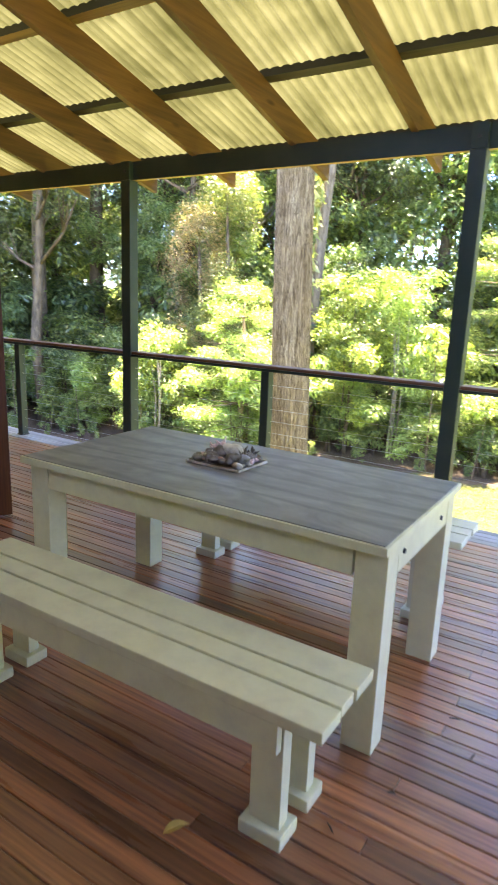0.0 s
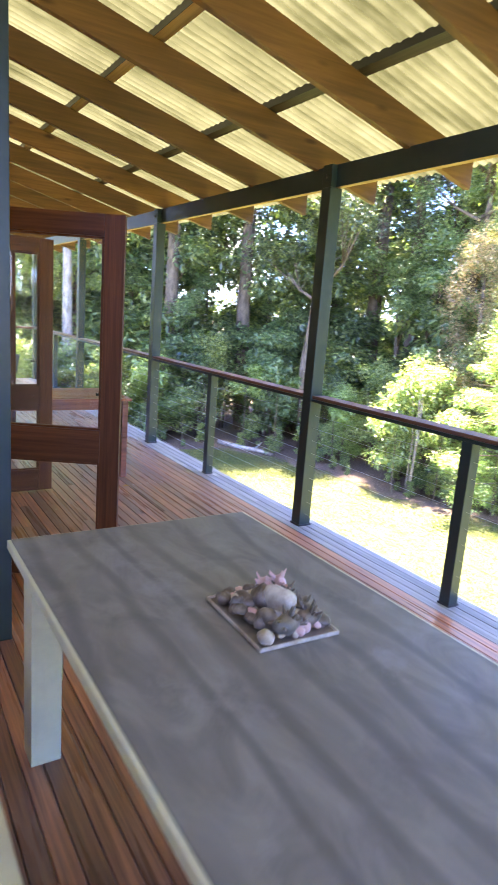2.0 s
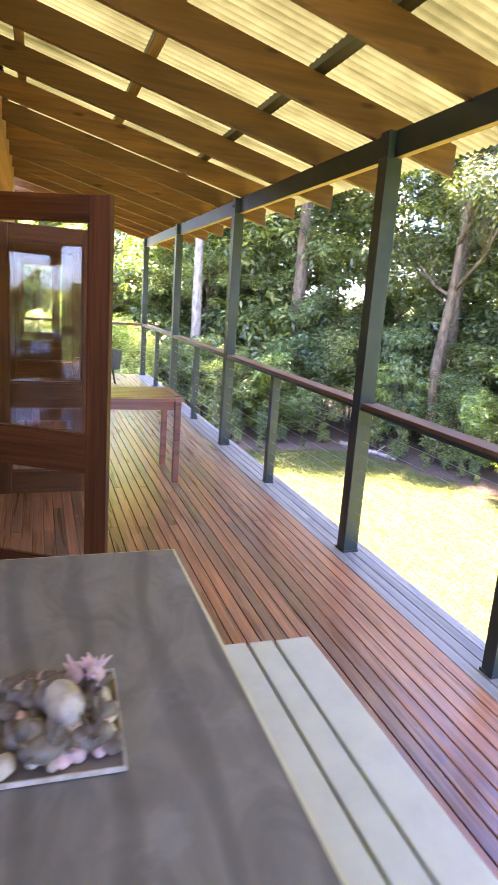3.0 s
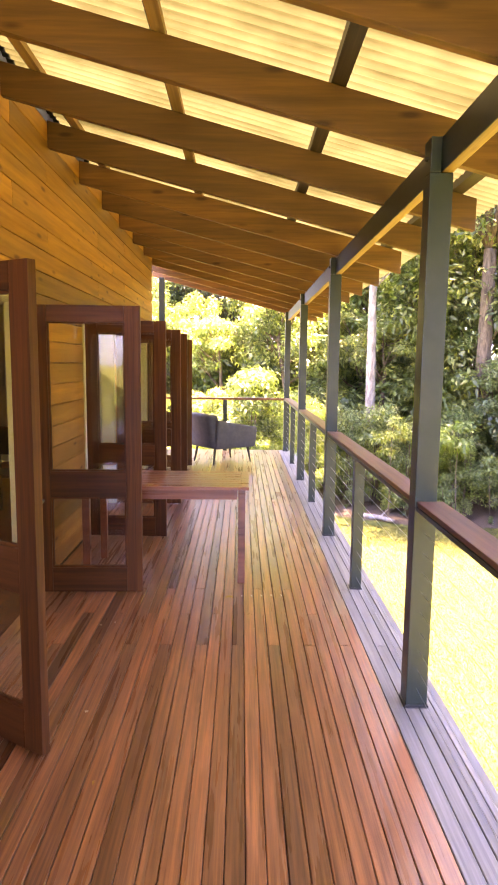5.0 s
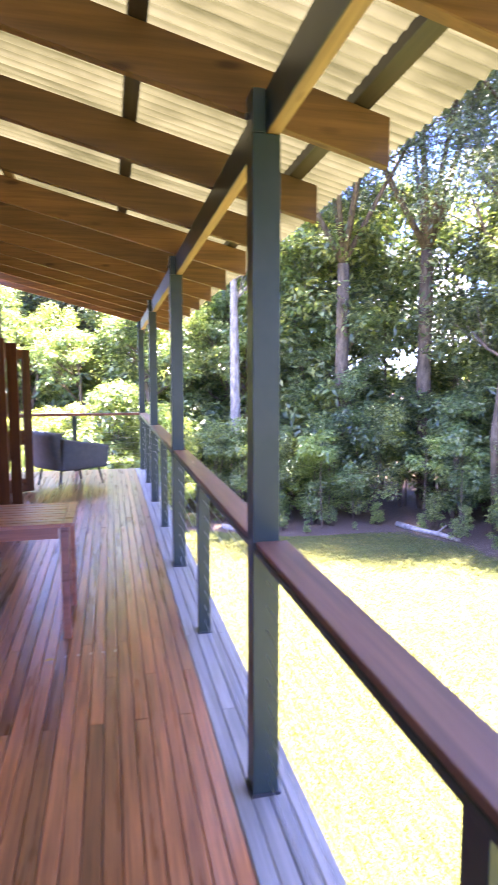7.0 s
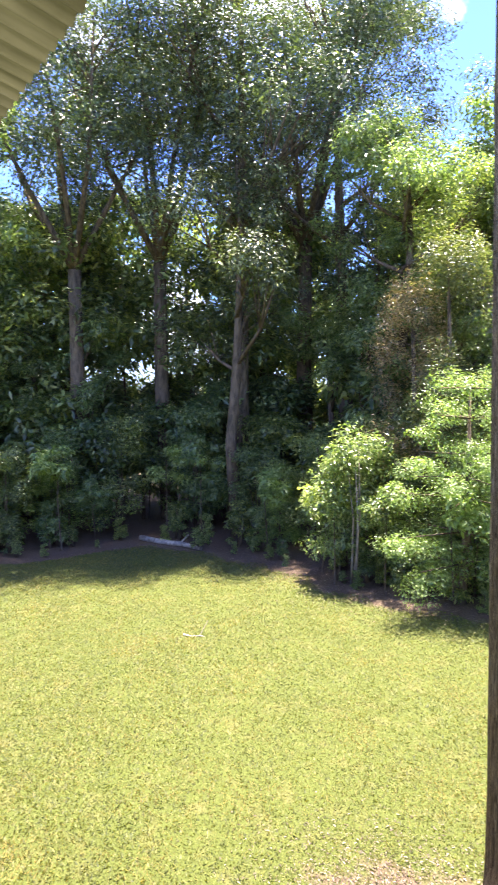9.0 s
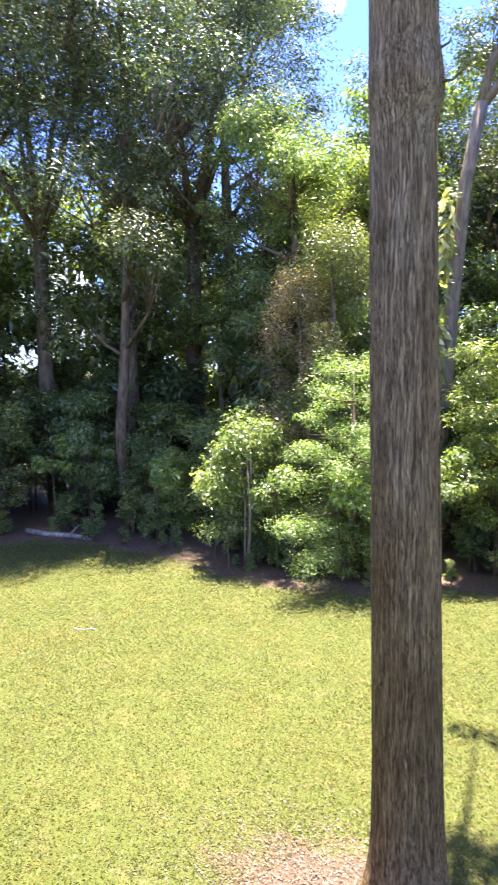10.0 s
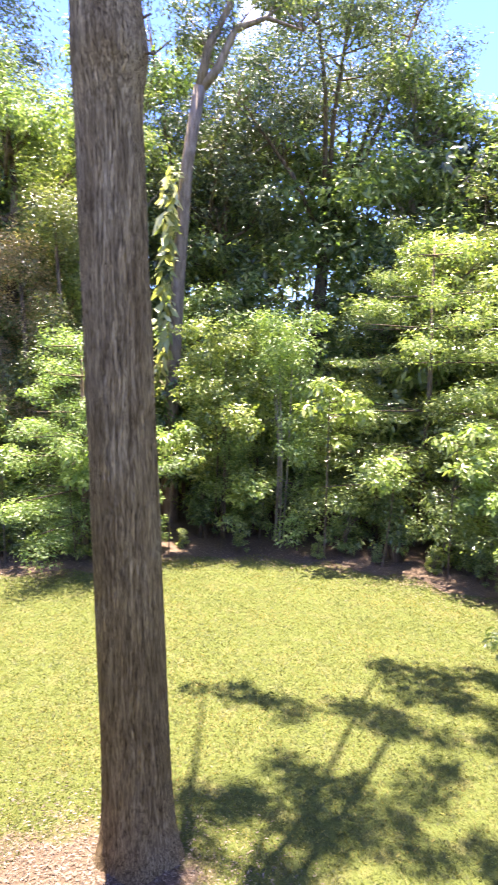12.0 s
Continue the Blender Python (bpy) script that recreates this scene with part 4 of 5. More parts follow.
# ---- the big tree by the deck ----
def make_big_tree():
    t = thing("tree", "tall straight gum tree with fibrous furrowed grey-brown bark", "tree", (-1.54, 5.8, GZ))
    seg, rings, top = 180, 330, 15.0
    zz = np.concatenate([np.linspace(0, 9.5, 300), np.linspace(9.7, top, 30)])
    aa = np.linspace(0, 2 * np.pi, seg, endpoint=False)
    rng = np.random.default_rng(3)
    verts = []
    ph = rng.uniform(0, 6.3, 24)
    for z in zz:
        r = 0.385 - 0.009 * z + 0.11 * math.exp(-z / 0.35) * (1 + 0.35 * np.sin(5 * aa + 1.0))
        knot = 0.035 * math.exp(-((z - 8.45) / 0.30) ** 2) + 0.02 * min(1, max(0, z - 7.9) / 0.5)
        wob = 0.5 * np.sin(1.7 * z + ph[0]) + 0.5 * np.sin(3.1 * z + ph[1])
        f = (np.abs(np.sin(11 * aa + 0.45 * wob + 0.9 * np.sin(0.9 * z + 2 * aa) + ph[2])) * 0.5
             + np.abs(np.sin(19 * aa - 0.5 * np.sin(2.3 * z + ph[3]) + 1.3 * np.sin(1.3 * z + 3 * aa) + ph[4])) * 0.35
             + np.abs(np.sin(31 * aa + 1.1 * np.sin(4.1 * z + 2 * aa + ph[5]))) * 0.22)
        brk = 0.5 + 0.5 * np.sin(5 * aa + 2.3 * z + 2 * np.sin(1.7 * z + 3 * aa))
        rr = r + knot * (0.7 + np.cos(aa + 0.3)) + 0.024 * (f - 0.5) * (0.6 + 0.4 * brk)
        verts.append(np.stack([rr * np.cos(aa) - 0.020 * (z - 5.3), rr * np.sin(aa) - 0.014 * (z - 5.3), np.full(seg, z)], -1))
    v = np.concatenate(verts)
    idx = np.arange(len(v)).reshape(rings, seg)
    nxt = np.roll(idx, -1, 1)
    f = np.stack([idx[:-1], nxt[:-1], nxt[1:], idx[1:]], -1).reshape(-1, 4)
    me = mesh_from("trunk", v, f, M_BARK)
    me.shade_smooth()
    part("trunk", me, M_BARK, t)
    bm = bmesh.new()
    r = random.Random(4)
    blobs = []
    # boughs by where their shade falls on the lawn: x, y of both ends, clumps, size of a clump
    boughs = ((0.6, 9.5, -2.1, 9.1, 6, 0.40), (2.6, 11.2, 0.5, 11.1, 5, 0.48), (1.2, 10.5, 2.6, 10.2, 4, 0.40), (-1.4, 6.9, 2.8, 7.2, 9, 0.50), (-0.2, 7.7, 1.8, 8.4, 5, 0.44),
              (-0.7, 6.1, 2.8, 6.0, 7, 0.46), (1.0, 9.3, 3.0, 9.2, 4, 0.38), (3.2, 7.3, 3.7, 11.2, 6, 0.66))
    root = Vector((-0.13, -0.09, 11.0))
    for x0, y0, x1, y1, count, size in boughs:
        up = r.uniform(13.2, 14.8)
        ends = [Vector((x - math.sin(radians(SUN_YAW)) / math.tan(radians(SUN_UP)) * up + 1.54, y + math.cos(radians(SUN_YAW)) / math.tan(radians(SUN_UP)) * up - 5.8, up)) for x, y in ((x0, y0), (x1, y1))]
        near, far = sorted(ends, key=lambda e: (e - root).length)
        tube(bm, [root + Vector((0, 0, up - 13.2)), (root + near) / 2 + Vector((0, 0, 1.0)), near, far], [0.09, 0.06, 0.035, 0.012], 6)
        for k in range(count):
            e = near.lerp(far, k / (count - 1)) + Vector((r.uniform(-0.22, 0.22), r.uniform(-0.22, 0.22), r.uniform(-0.3, 0.3)))
            q = size * r.uniform(0.65, 1.15)
            blobs.append((e, (q, q, q * 0.5)))
    tube(bm, [(-0.08, -0.06, 9.5), (-0.15, 0.0, 15.2)], [0.17, 0.03], 8)
    part("limbs", bm, M_TRUNK, t)
    part("crown", leaf_mesh(np.random.default_rng(8), blobs, 12000, 0.15, M_LEAF_MID), M_LEAF_MID, t)
    bm = bmesh.new()
    tube(bm, [(0.24, 0.0, 8.42), (0.44, -0.02, 8.37), (0.60, -0.02, 8.46)], [0.02, 0.012, 0.005], 6)
    part("dead_twig", bm, M_TRUNK, t, "broken dead twig")
    bm = bmesh.new()
    tube(bm, [(0.24, 0.02, 8.7), (0.40, 0.0, 8.72)], [0.018, 0.01], 6)
    part("dead_twig", bm, M_TRUNK, t, "broken dead twig")


def leaf_mesh(rng, blobs, count, size, mat, tilt=0.6, droop=0.25, aspect=0.42):
    """Leaves over a list of clumps (centre, radii)."""
    vol = np.array([b[1][0] * b[1][1] + b[1][0] * b[1][2] for b in blobs])
    pick = rng.choice(len(blobs), count, p=vol / vol.sum())
    c, rad = np.array([tuple(b[0]) for b in blobs])[pick], np.array([b[1] for b in blobs])[pick]
    d = rng.normal(size=(count, 3))
    d /= np.linalg.norm(d, axis=1)[:, None]
    r = rng.random(count) ** 0.42
    r = r * (1 + 0.22 * np.sin(5 * d[:, 0] + 3 * c[:, 0]) * np.sin(4 * d[:, 1] + c[:, 1]))
    pos = c + d * rad * r[:, None]
    nrm = d * 0.7 + np.array([0, 0, tilt]) + rng.normal(size=(count, 3)) * 0.45
    nrm /= np.linalg.norm(nrm, axis=1)[:, None]
    ax = rng.normal(size=(count, 3)) + d * 0.8
    ax -= nrm * (ax * nrm).sum(1)[:, None]
    ax /= np.linalg.norm(ax, axis=1)[:, None]
    side = np.cross(nrm, ax)
    ln = (size * rng.uniform(0.6, 1.35, count))[:, None]
    ax = ax - np.array([0, 0, droop])
    v = np.stack([pos, pos + side * ln * aspect * 0.5 + ax * ln * 0.45 + nrm * ln * 0.08, pos + ax * ln, pos - side * ln * aspect * 0.5 + ax * ln * 0.45 + nrm * ln * 0.08], 1)
    i = np.arange(count)[:, None] * 4
    f = np.concatenate([i + np.array([[0, 1, 2]]), i + np.array([[0, 2, 3]])], 0)
    return mesh_from("crown", v.reshape(-1, 3), f, mat)


make_big_tree()


# ---- forest ----
def make_plant(kind, seed, h, mat, leaves, size, trunk_mat, label, name="tree"):
    """One tree or shrub at the origin: trunk with limbs, and a crown of leaf clumps."""
    r = random.Random(seed)
    t = thing(name, label, "tree" if name == "tree" else "shrub", (0, 0, 0), "forest trees" if name == "tree" else "forest edge shrubs")
    bm, blobs = bmesh.new(), []
    if kind == "shrub":
        for k in range(4):
            a = r.uniform(0, 6.3)
            e = Vector((math.cos(a) * 0.5 * r.random(), math.sin(a) * 0.5 * r.random(), h * r.uniform(0.6, 0.9)))
            tube(bm, [(0.15 * math.cos(a), 0.15 * math.sin(a), 0), e * 0.5 + Vector((0.1, 0, 0)), e], [0.035, 0.025, 0.012], 6)
        n, fine = (26, 1.0) if h < 6 else (70, 0.62)
        for k in range(n):
            a, z = r.uniform(0, 6.3), h * (0.10 + 0.86 * r.random() ** 0.8)
            w = h * 0.30 * (1.0 - 0.55 * (z / h) ** 2)
            o = w * r.uniform(0.35, 1.0)
            q = h * r.uniform(0.07, 0.13) * fine
            blobs.append((Vector((math.cos(a) * o, math.sin(a) * o, z)), (q * 1.25, q * 1.25, q * 0.75)))
    elif kind == "tier":
        tube(bm, [(0, 0, 0), (0.1, 0, h * 0.5), (0, 0.1, h * 0.97)], [0.12, 0.08, 0.02], 8)
        n = 7
        for k in range(n):
            z = h * (0.24 + 0.72 * (k + r.uniform(-0.25, 0.25)) / (n - 1))
            reach = h * 0.33 * (1.08 - 0.85 * (k / n) ** 1.3) * r.uniform(0.8, 1.15)
            for j in range(5):
                a = j * 1.257 + k * 0.7 + r.uniform(-0.3, 0.3)
                e = Vector((math.cos(a) * reach, math.sin(a) * reach, z + r.uniform(-0.1, 0.1)))
                tube(bm, [(0, 0, z - 0.15), e * 0.98], [0.03, 0.01], 5)
                for u in (0.45, 0.8, 1.0):
                    blobs.append((Vector((e.x * u, e.y * u, z + 0.22 * u * reach * math.sin(a + k) + r.uniform(-0.2, 0.2))), (reach * 0.32, reach * 0.32, r.uniform(0.14, 0.46))))
    elif kind == "broad":
        fork = Vector((r.uniform(-0.4, 0.4), r.uniform(-0.3, 0.3), h * 0.42))
        rad = 0.011 * h + 0.03
        tube(bm, [(0, 0, -0.1), fork * 0.5 + Vector((r.uniform(-0.3, 0.3), 0, 0)), fork], [rad * 1.3, rad, rad * 0.85], 10)
        for k in range(7):
            a, up = k * 0.9 + r.uniform(-0.3, 0.3), r.uniform(0.62, 0.92)
            e = Vector((math.cos(a) * h * 0.15, math.sin(a) * h * 0.15, h * up))
            m_ = fork.lerp(e, 0.5) + Vector((r.uniform(-0.5, 0.5), r.uniform(-0.5, 0.5), -0.2))
            tube(bm, [fork, m_, e], [rad * 0.5, rad * 0.32, rad * 0.08], 6)
            for _ in range(13):
                u, b_, d_ = r.uniform(0.12, 1.0), r.uniform(0, 6.3), r.uniform(0.02, 0.12)
                e2 = m_.lerp(e, u) + Vector((math.cos(b_) * d_ * h, math.sin(b_) * d_ * h, r.uniform(-0.07, 0.09) * h))
                tube(bm, [m_.lerp(e, u * 0.8), e2], [rad * 0.13, rad * 0.04], 4)
                q = h * r.uniform(0.028, 0.052)
                blobs.append((e2, (q * 1.2, q * 1.2, q * 0.8)))
    elif kind == "column":
        tube(bm, [(0, 0, 0), (0.15, 0.1, h * 0.5), (0, 0, h * 0.95)], [0.14, 0.1, 0.03], 8)
        for k in range(34):
            z = h * (0.12 + 0.85 * r.random())
            w = h * 0.13 * (1.15 - 0.8 * (z / h) ** 2.2)
            a = r.uniform(0, 6.3)
            q = h * r.uniform(0.05, 0.085)
            blobs.append((Vector((math.cos(a) * w, math.sin(a) * w, z)), (q, q, q * 1.15)))
    else:
        lean = Vector((r.uniform(-0.7, 0.7), r.uniform(-0.5, 0.5), 0))
        bend = Vector((r.uniform(-0.3, 0.3), r.uniform(-0.3, 0.3), 0))
        rad = 0.012 * h + 0.03
        base = h * r.uniform(0.38, 0.5)
        pts = [Vector((0, 0, -0.1)), lean * 0.2 + bend + Vector((0, 0, h * 0.22)), lean * 0.5 + Vector((0, 0, base)), lean * 0.8 - bend + Vector((0, 0, h * 0.7)), lean + Vector((0, 0, h * 0.93))]
        tube(bm, pts, [rad * 1.25, rad, rad * 0.85, rad * 0.5, rad * 0.15], 9)
        for k in range(11):
            u = r.uniform(0.0, 0.9)
            s = pts[2].lerp(pts[4], u)
            a = k * 2.4 + r.uniform(-0.4, 0.4)
            out = h * r.uniform(0.10, 0.22) * (1.1 - 0.6 * u)
            e = s + Vector((math.cos(a) * out, math.sin(a) * out, out * r.uniform(0.5, 1.1)))
            m_ = s.lerp(e, 0.5) + Vector((r.uniform(-0.15, 0.15), r.uniform(-0.15, 0.15), -0.1 * out))
            tube(bm, [s, m_, e], [rad * 0.38, rad * 0.25, rad * 0.08], 6)
            for _ in range(4):
                e2 = e + Vector((r.uniform(-1, 1), r.uniform(-1, 1), r.uniform(-0.3, 0.8))) * h * 0.075
                tube(bm, [m_, e2], [rad * 0.14, rad * 0.04], 4)
                q = h * r.uniform(0.032, 0.062)
                blobs.append((e2, (q * 1.2, q * 1.2, q * 0.75)))
        for k in range(5):
            q = h * r.uniform(0.035, 0.06)
            blobs.append((pts[4] + Vector((r.uniform(-1, 1), r.uniform(-1, 1), r.uniform(-0.6, 0.5))) * h * 0.06, (q, q, q * 0.8)))
    part("trunk", bm, trunk_mat, t, smooth=True)
    part("crown", leaf_mesh(np.random.default_rng(seed), blobs, leaves, size, mat), mat, t)
    return t


def place(t, spots):
    """Sets a plant at the first spot and copies of it at the others; a spot is x, y, size, turn."""
    x, y, s, a = spots[0]
    for x2, y2, s2, a2 in spots[1:]:
        ob = copy_thing(t, pose(x2, y2, GZ - 0.03, 0, 0, a2))
        ob.scale = (s2, s2, s2 * (0.92 + 0.16 * ((a2 * 7) % 10) / 10))
    t.location, t.rotation_euler.z, t.scale = (x, y, GZ - 0.03), radians(a), (s, s, s)


frng = random.Random(21)


def spots_along(u0, u1, n, back, jitter, s0=0.85, s1=1.2):
    """Spots along the forest's edge, some metres behind it."""
    pts = [Vector((*p, 0)) for p in EDGE]
    cum = [0.0]
    for p, q in zip(pts, pts[1:]):
        cum.append(cum[-1] + (q - p).length)
    out = []
    for k in range(n):
        u = u0 + (u1 - u0) * (k + frng.uniform(0.15, 0.85)) / n
        i = max(j for j in range(len(cum) - 1) if cum[j] <= u)
        d = (pts[i + 1] - pts[i]).normalized()
        p = pts[i].lerp(pts[i + 1], (u - cum[i]) / (cum[i + 1] - cum[i])) + Vector((-d.y, d.x, 0)) * (back + frng.uniform(-jitter, jitter))
        out.append((p.x, p.y, frng.uniform(s0, s1), frng.uniform(0, 360)))
    return out


def deal(plants, spots, apart=0.0):
    """Deals the spots out over the plants in turn; apart thins them round the singular trees."""
    if apart:
        spots = [p for p in spots if all(math.hypot(p[0] - x, p[1] - y) > apart for x, y in KEEP)]
    for k, t in enumerate(plants):
        if spots[k::len(plants)]:
            place(t, spots[k::len(plants)])
        else:
            t.location.z = -50


U0, U1 = 36.0, 112.0
KEEP = [(-7.4, 17.8), (-6.6, 16.2), (-5.9, 14.8), (-9.2, 16.4), (-8.4, 15.2), (-9.9, 15.9), (-3.8, 21.5), (-4.4, 16.6), (-3.2, 17.4)]
SHRUB = "shrub of the forest edge with glossy %s leaves"


def single(kind, seed, x, y, h, mat, leaves, size, bark, label, name="tree", size_by=1.0, turn=0.0):
    t = make_plant(kind, seed, h, mat, leaves, size, bark, label, name)
    place(t, [(x, y, size_by, turn)])
    return t


# plants with a look of their own
single("tier", 201, -7.9, 13.9, 6.0, M_LEAF_LIME, 36000, 0.072, M_TRUNK, "bright lime-green bushy tree at the lawn's edge", "shrub")
single("shrub", 202, -8.2, 14.6, 4.0, M_LEAF_MID, 24000, 0.08, M_TRUNK, "mid-green leafy bush at the lawn's edge", "shrub")
single("column", 203, -10.0, 15.8, 10.0, M_LEAF_OLIVE, 34000, 0.09, M_TRUNK, "vine-covered olive-green column of a tree")
single("column", 204, -11.0, 15.4, 9.0, M_LEAF_BROWN, 20000, 0.09, M_TRUNK, "tree with browned pinkish vine leaves")
single("shrub", 205, -3.6, 17.7, 6.9, M_LEAF_LIME, 24000, 0.10, M_TRUNK_PALE, "tall round light green bush on pale stems", "shrub")
single("shrub", 206, -5.3, 17.1, 6.6, M_LEAF_MID, 22000, 0.11, M_TRUNK, "upright bush with bright new leaves", "shrub")
single("tier", 207, 0.4, 18.7, 8.9, M_LEAF_MID, 42000, 0.085, M_TRUNK, "broad tree with level tiers of bright green foliage")
single("tier", 208, 3.5, 18.4, 7.9, M_LEAF_MID, 30000, 0.09, M_TRUNK, "tree with level tiers of green foliage")
single("tier", 209, 1.6, 23.3, 11.2, M_LEAF_OLIVE, 22000, 0.11, M_TRUNK, "flat-topped pale yellowish tree")
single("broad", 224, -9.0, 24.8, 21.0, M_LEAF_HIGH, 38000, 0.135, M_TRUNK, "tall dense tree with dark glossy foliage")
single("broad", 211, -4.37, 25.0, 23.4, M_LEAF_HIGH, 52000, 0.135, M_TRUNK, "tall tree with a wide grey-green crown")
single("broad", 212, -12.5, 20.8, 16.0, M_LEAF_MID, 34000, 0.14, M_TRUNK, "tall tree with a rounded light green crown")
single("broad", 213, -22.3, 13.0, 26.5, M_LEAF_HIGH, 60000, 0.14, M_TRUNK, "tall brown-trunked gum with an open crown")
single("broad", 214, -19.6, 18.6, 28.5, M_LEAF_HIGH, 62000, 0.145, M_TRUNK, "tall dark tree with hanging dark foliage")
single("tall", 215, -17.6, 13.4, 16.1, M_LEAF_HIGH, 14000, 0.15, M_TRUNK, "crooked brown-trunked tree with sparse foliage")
single("shrub", 216, -10.6, 12.7, 4.7, M_LEAF_MID, 7000, 0.12, M_TRUNK_PALE, "sapling with fresh green fronds on a pale stem", "shrub")
single("shrub", 217, 3.0, 10.2, 2.1, M_LEAF_MID, 5000, 0.11, M_TRUNK, "leafy green shrub standing on the lawn", "shrub")
single("shrub", 218, 3.0, 14.8, 2.3, M_LEAF_MID, 6000, 0.11, M_TRUNK, "rounded light green shrub at the lawn's edge", "shrub")

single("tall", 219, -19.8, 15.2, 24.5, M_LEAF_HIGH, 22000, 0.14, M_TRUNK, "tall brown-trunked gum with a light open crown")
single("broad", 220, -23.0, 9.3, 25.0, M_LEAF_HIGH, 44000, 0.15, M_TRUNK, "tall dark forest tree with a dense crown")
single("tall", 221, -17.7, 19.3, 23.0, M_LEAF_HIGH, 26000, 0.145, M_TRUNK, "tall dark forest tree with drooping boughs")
single("tall", 222, -13.4, 17.6, 15.5, M_LEAF_MID, 24000, 0.14, M_TRUNK, "rounded mid-green forest tree")
single("tall", 223, -23.2, 4.6, 16.0, M_LEAF_MID, 9000, 0.2, M_TRUNK_PALE, "tall slender pale-barked tree")

shrubs = [make_plant("shrub", 40 + k, 4.1, m, 8000, s * 0.58, M_TRUNK, SHRUB % c, "shrub") for k, (m, s, c) in enumerate(
    ((M_LEAF_MID, 0.17, "mid-green"), (M_LEAF_DARK, 0.16, "dark green"), (M_LEAF_MID, 0.22, "broad green"), (M_LEAF_DARK, 0.20, "dark green"), (M_LEAF_LIME, 0.17, "bright green")))]
deal(shrubs, spots_along(U0, U1, 56, 2.4, 0.6, 0.7, 1.2), 1.0)
low = [make_plant("shrub", 60 + k, 1.5, m, 2100, 0.105, M_TRUNK, "low undergrowth shrub with %s leaves" % c, "shrub") for k, (m, c) in enumerate(((M_LEAF_DARK, "dark green"), (M_LEAF_MID, "green")))]
deal(low, spots_along(U0, U1, 62, 1.2, 0.5, 0.5, 1.2) + spots_along(U0, U1, 50, 0.35, 0.4, 0.22, 0.6))
mids = [make_plant("tall", 70 + k, 8.8, m, 7800, 0.15, M_TRUNK, "slender forest tree with %s foliage" % c) for k, (m, c) in enumerate(
    ((M_LEAF_MID, "mid-green"), (M_LEAF_DARK, "dark green"), (M_LEAF_MID, "fresh green"), (M_LEAF_MID, "light-catching green")))]
deal(mids, spots_along(U0 - 3, U1 + 3, 38, 6.0, 1.3, 0.8, 1.15), 1.7)
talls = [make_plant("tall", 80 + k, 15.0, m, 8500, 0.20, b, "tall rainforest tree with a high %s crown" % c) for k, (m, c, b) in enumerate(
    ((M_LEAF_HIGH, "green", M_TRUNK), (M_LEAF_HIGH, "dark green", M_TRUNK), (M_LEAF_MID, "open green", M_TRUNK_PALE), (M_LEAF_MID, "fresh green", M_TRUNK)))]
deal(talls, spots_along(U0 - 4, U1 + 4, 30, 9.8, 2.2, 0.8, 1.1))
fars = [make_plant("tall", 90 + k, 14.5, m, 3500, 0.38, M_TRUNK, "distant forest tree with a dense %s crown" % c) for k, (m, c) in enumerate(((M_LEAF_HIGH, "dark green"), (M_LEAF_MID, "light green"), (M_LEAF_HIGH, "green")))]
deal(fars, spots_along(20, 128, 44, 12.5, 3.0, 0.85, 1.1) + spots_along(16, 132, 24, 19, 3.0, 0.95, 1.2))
under = [make_plant("shrub", 95 + k, 5.5, M_LEAF_DARK, 2500, 0.33, M_TRUNK, "dark understorey bush deep in the forest", "shrub") for k in range(2)]
deal(under, spots_along(U0 - 4, U1 + 4, 50, 5.6, 1.3, 0.8, 1.2) + spots_along(30, 116, 40, 9.5, 1.5, 1.0, 1.45) + spots_along(24, 120, 34, 15.0, 1.5, 1.2, 1.7))


extra = [make_plant("shrub", 98 + k, 5.2, M_LEAF_DARK, 6500, 0.21, M_TRUNK, "dense dark bush inside the forest", "shrub") for k in range(2)]
deal(extra, [(-21.7, 9.6, 0.9, 10), (-20.4, 13.2, 1.0, 80), (-22.9, 12.1, 1.1, 140), (-24, 8.6, 1.0, 200), (-25, 14.6, 1.3, 20), (-22.1, 15.7, 1.2, 300), (-26.1, 10.9, 1.3, 60),
             (-17.9, 14.9, 1.0, 230), (-19.6, 17.2, 1.3, 170), (-27.8, 6.3, 1.3, 110), (-25.7, 3.1, 1.1, 250), (-5.1, 19.5, 1.0, 45), (-7.2, 18.6, 1.0, 95), (-23.5, -0.5, 1.1, 215)])

screens = [make_plant("shrub", 110 + k, 11.0, m, 9500, 0.235, M_TRUNK, "dense tree standing deep in the forest") for k, m in enumerate((M_LEAF_DARK, M_LEAF_MID))]
deal(screens, [(-26.0, 12.6, 1.4, 10), (-28.5, 16.0, 1.5, 80), (-25.0, 9.4, 1.3, 150), (-27.5, 7.6, 1.4, 210), (-22.5, 17.5, 1.3, 300), (-25.5, 21.0, 1.4, 20), (-27.0, 10.6, 1.4, 70), (-1.5, 24.0, 1.3, 200), (-8.5, 23.0, 1.0, 60),
               (-2.5, 25.0, 1.1, 130), (3.0, 26.0, 1.1, 220), (8.5, 23.0, 1.1, 310), (-12.5, 23.5, 1.0, 15), (-17.5, 23.0, 1.1, 95), (-0.2, 23.4, 0.9, 5), (-5.4, 25.6, 1.3, 75), (-6.8, 27.5, 1.5, 140), (-21.0, 20.0, 1.35, 250), (-15.2, 22.0, 1.25, 120), (-10.8, 22.5, 1.1, 190), (-23.6, 14.9, 1.15, 45), (5.4, 24.2, 1.2, 15), (-28.0, 1.5, 1.0, 35), (-30.0, 5.0, 1.1, 185)])


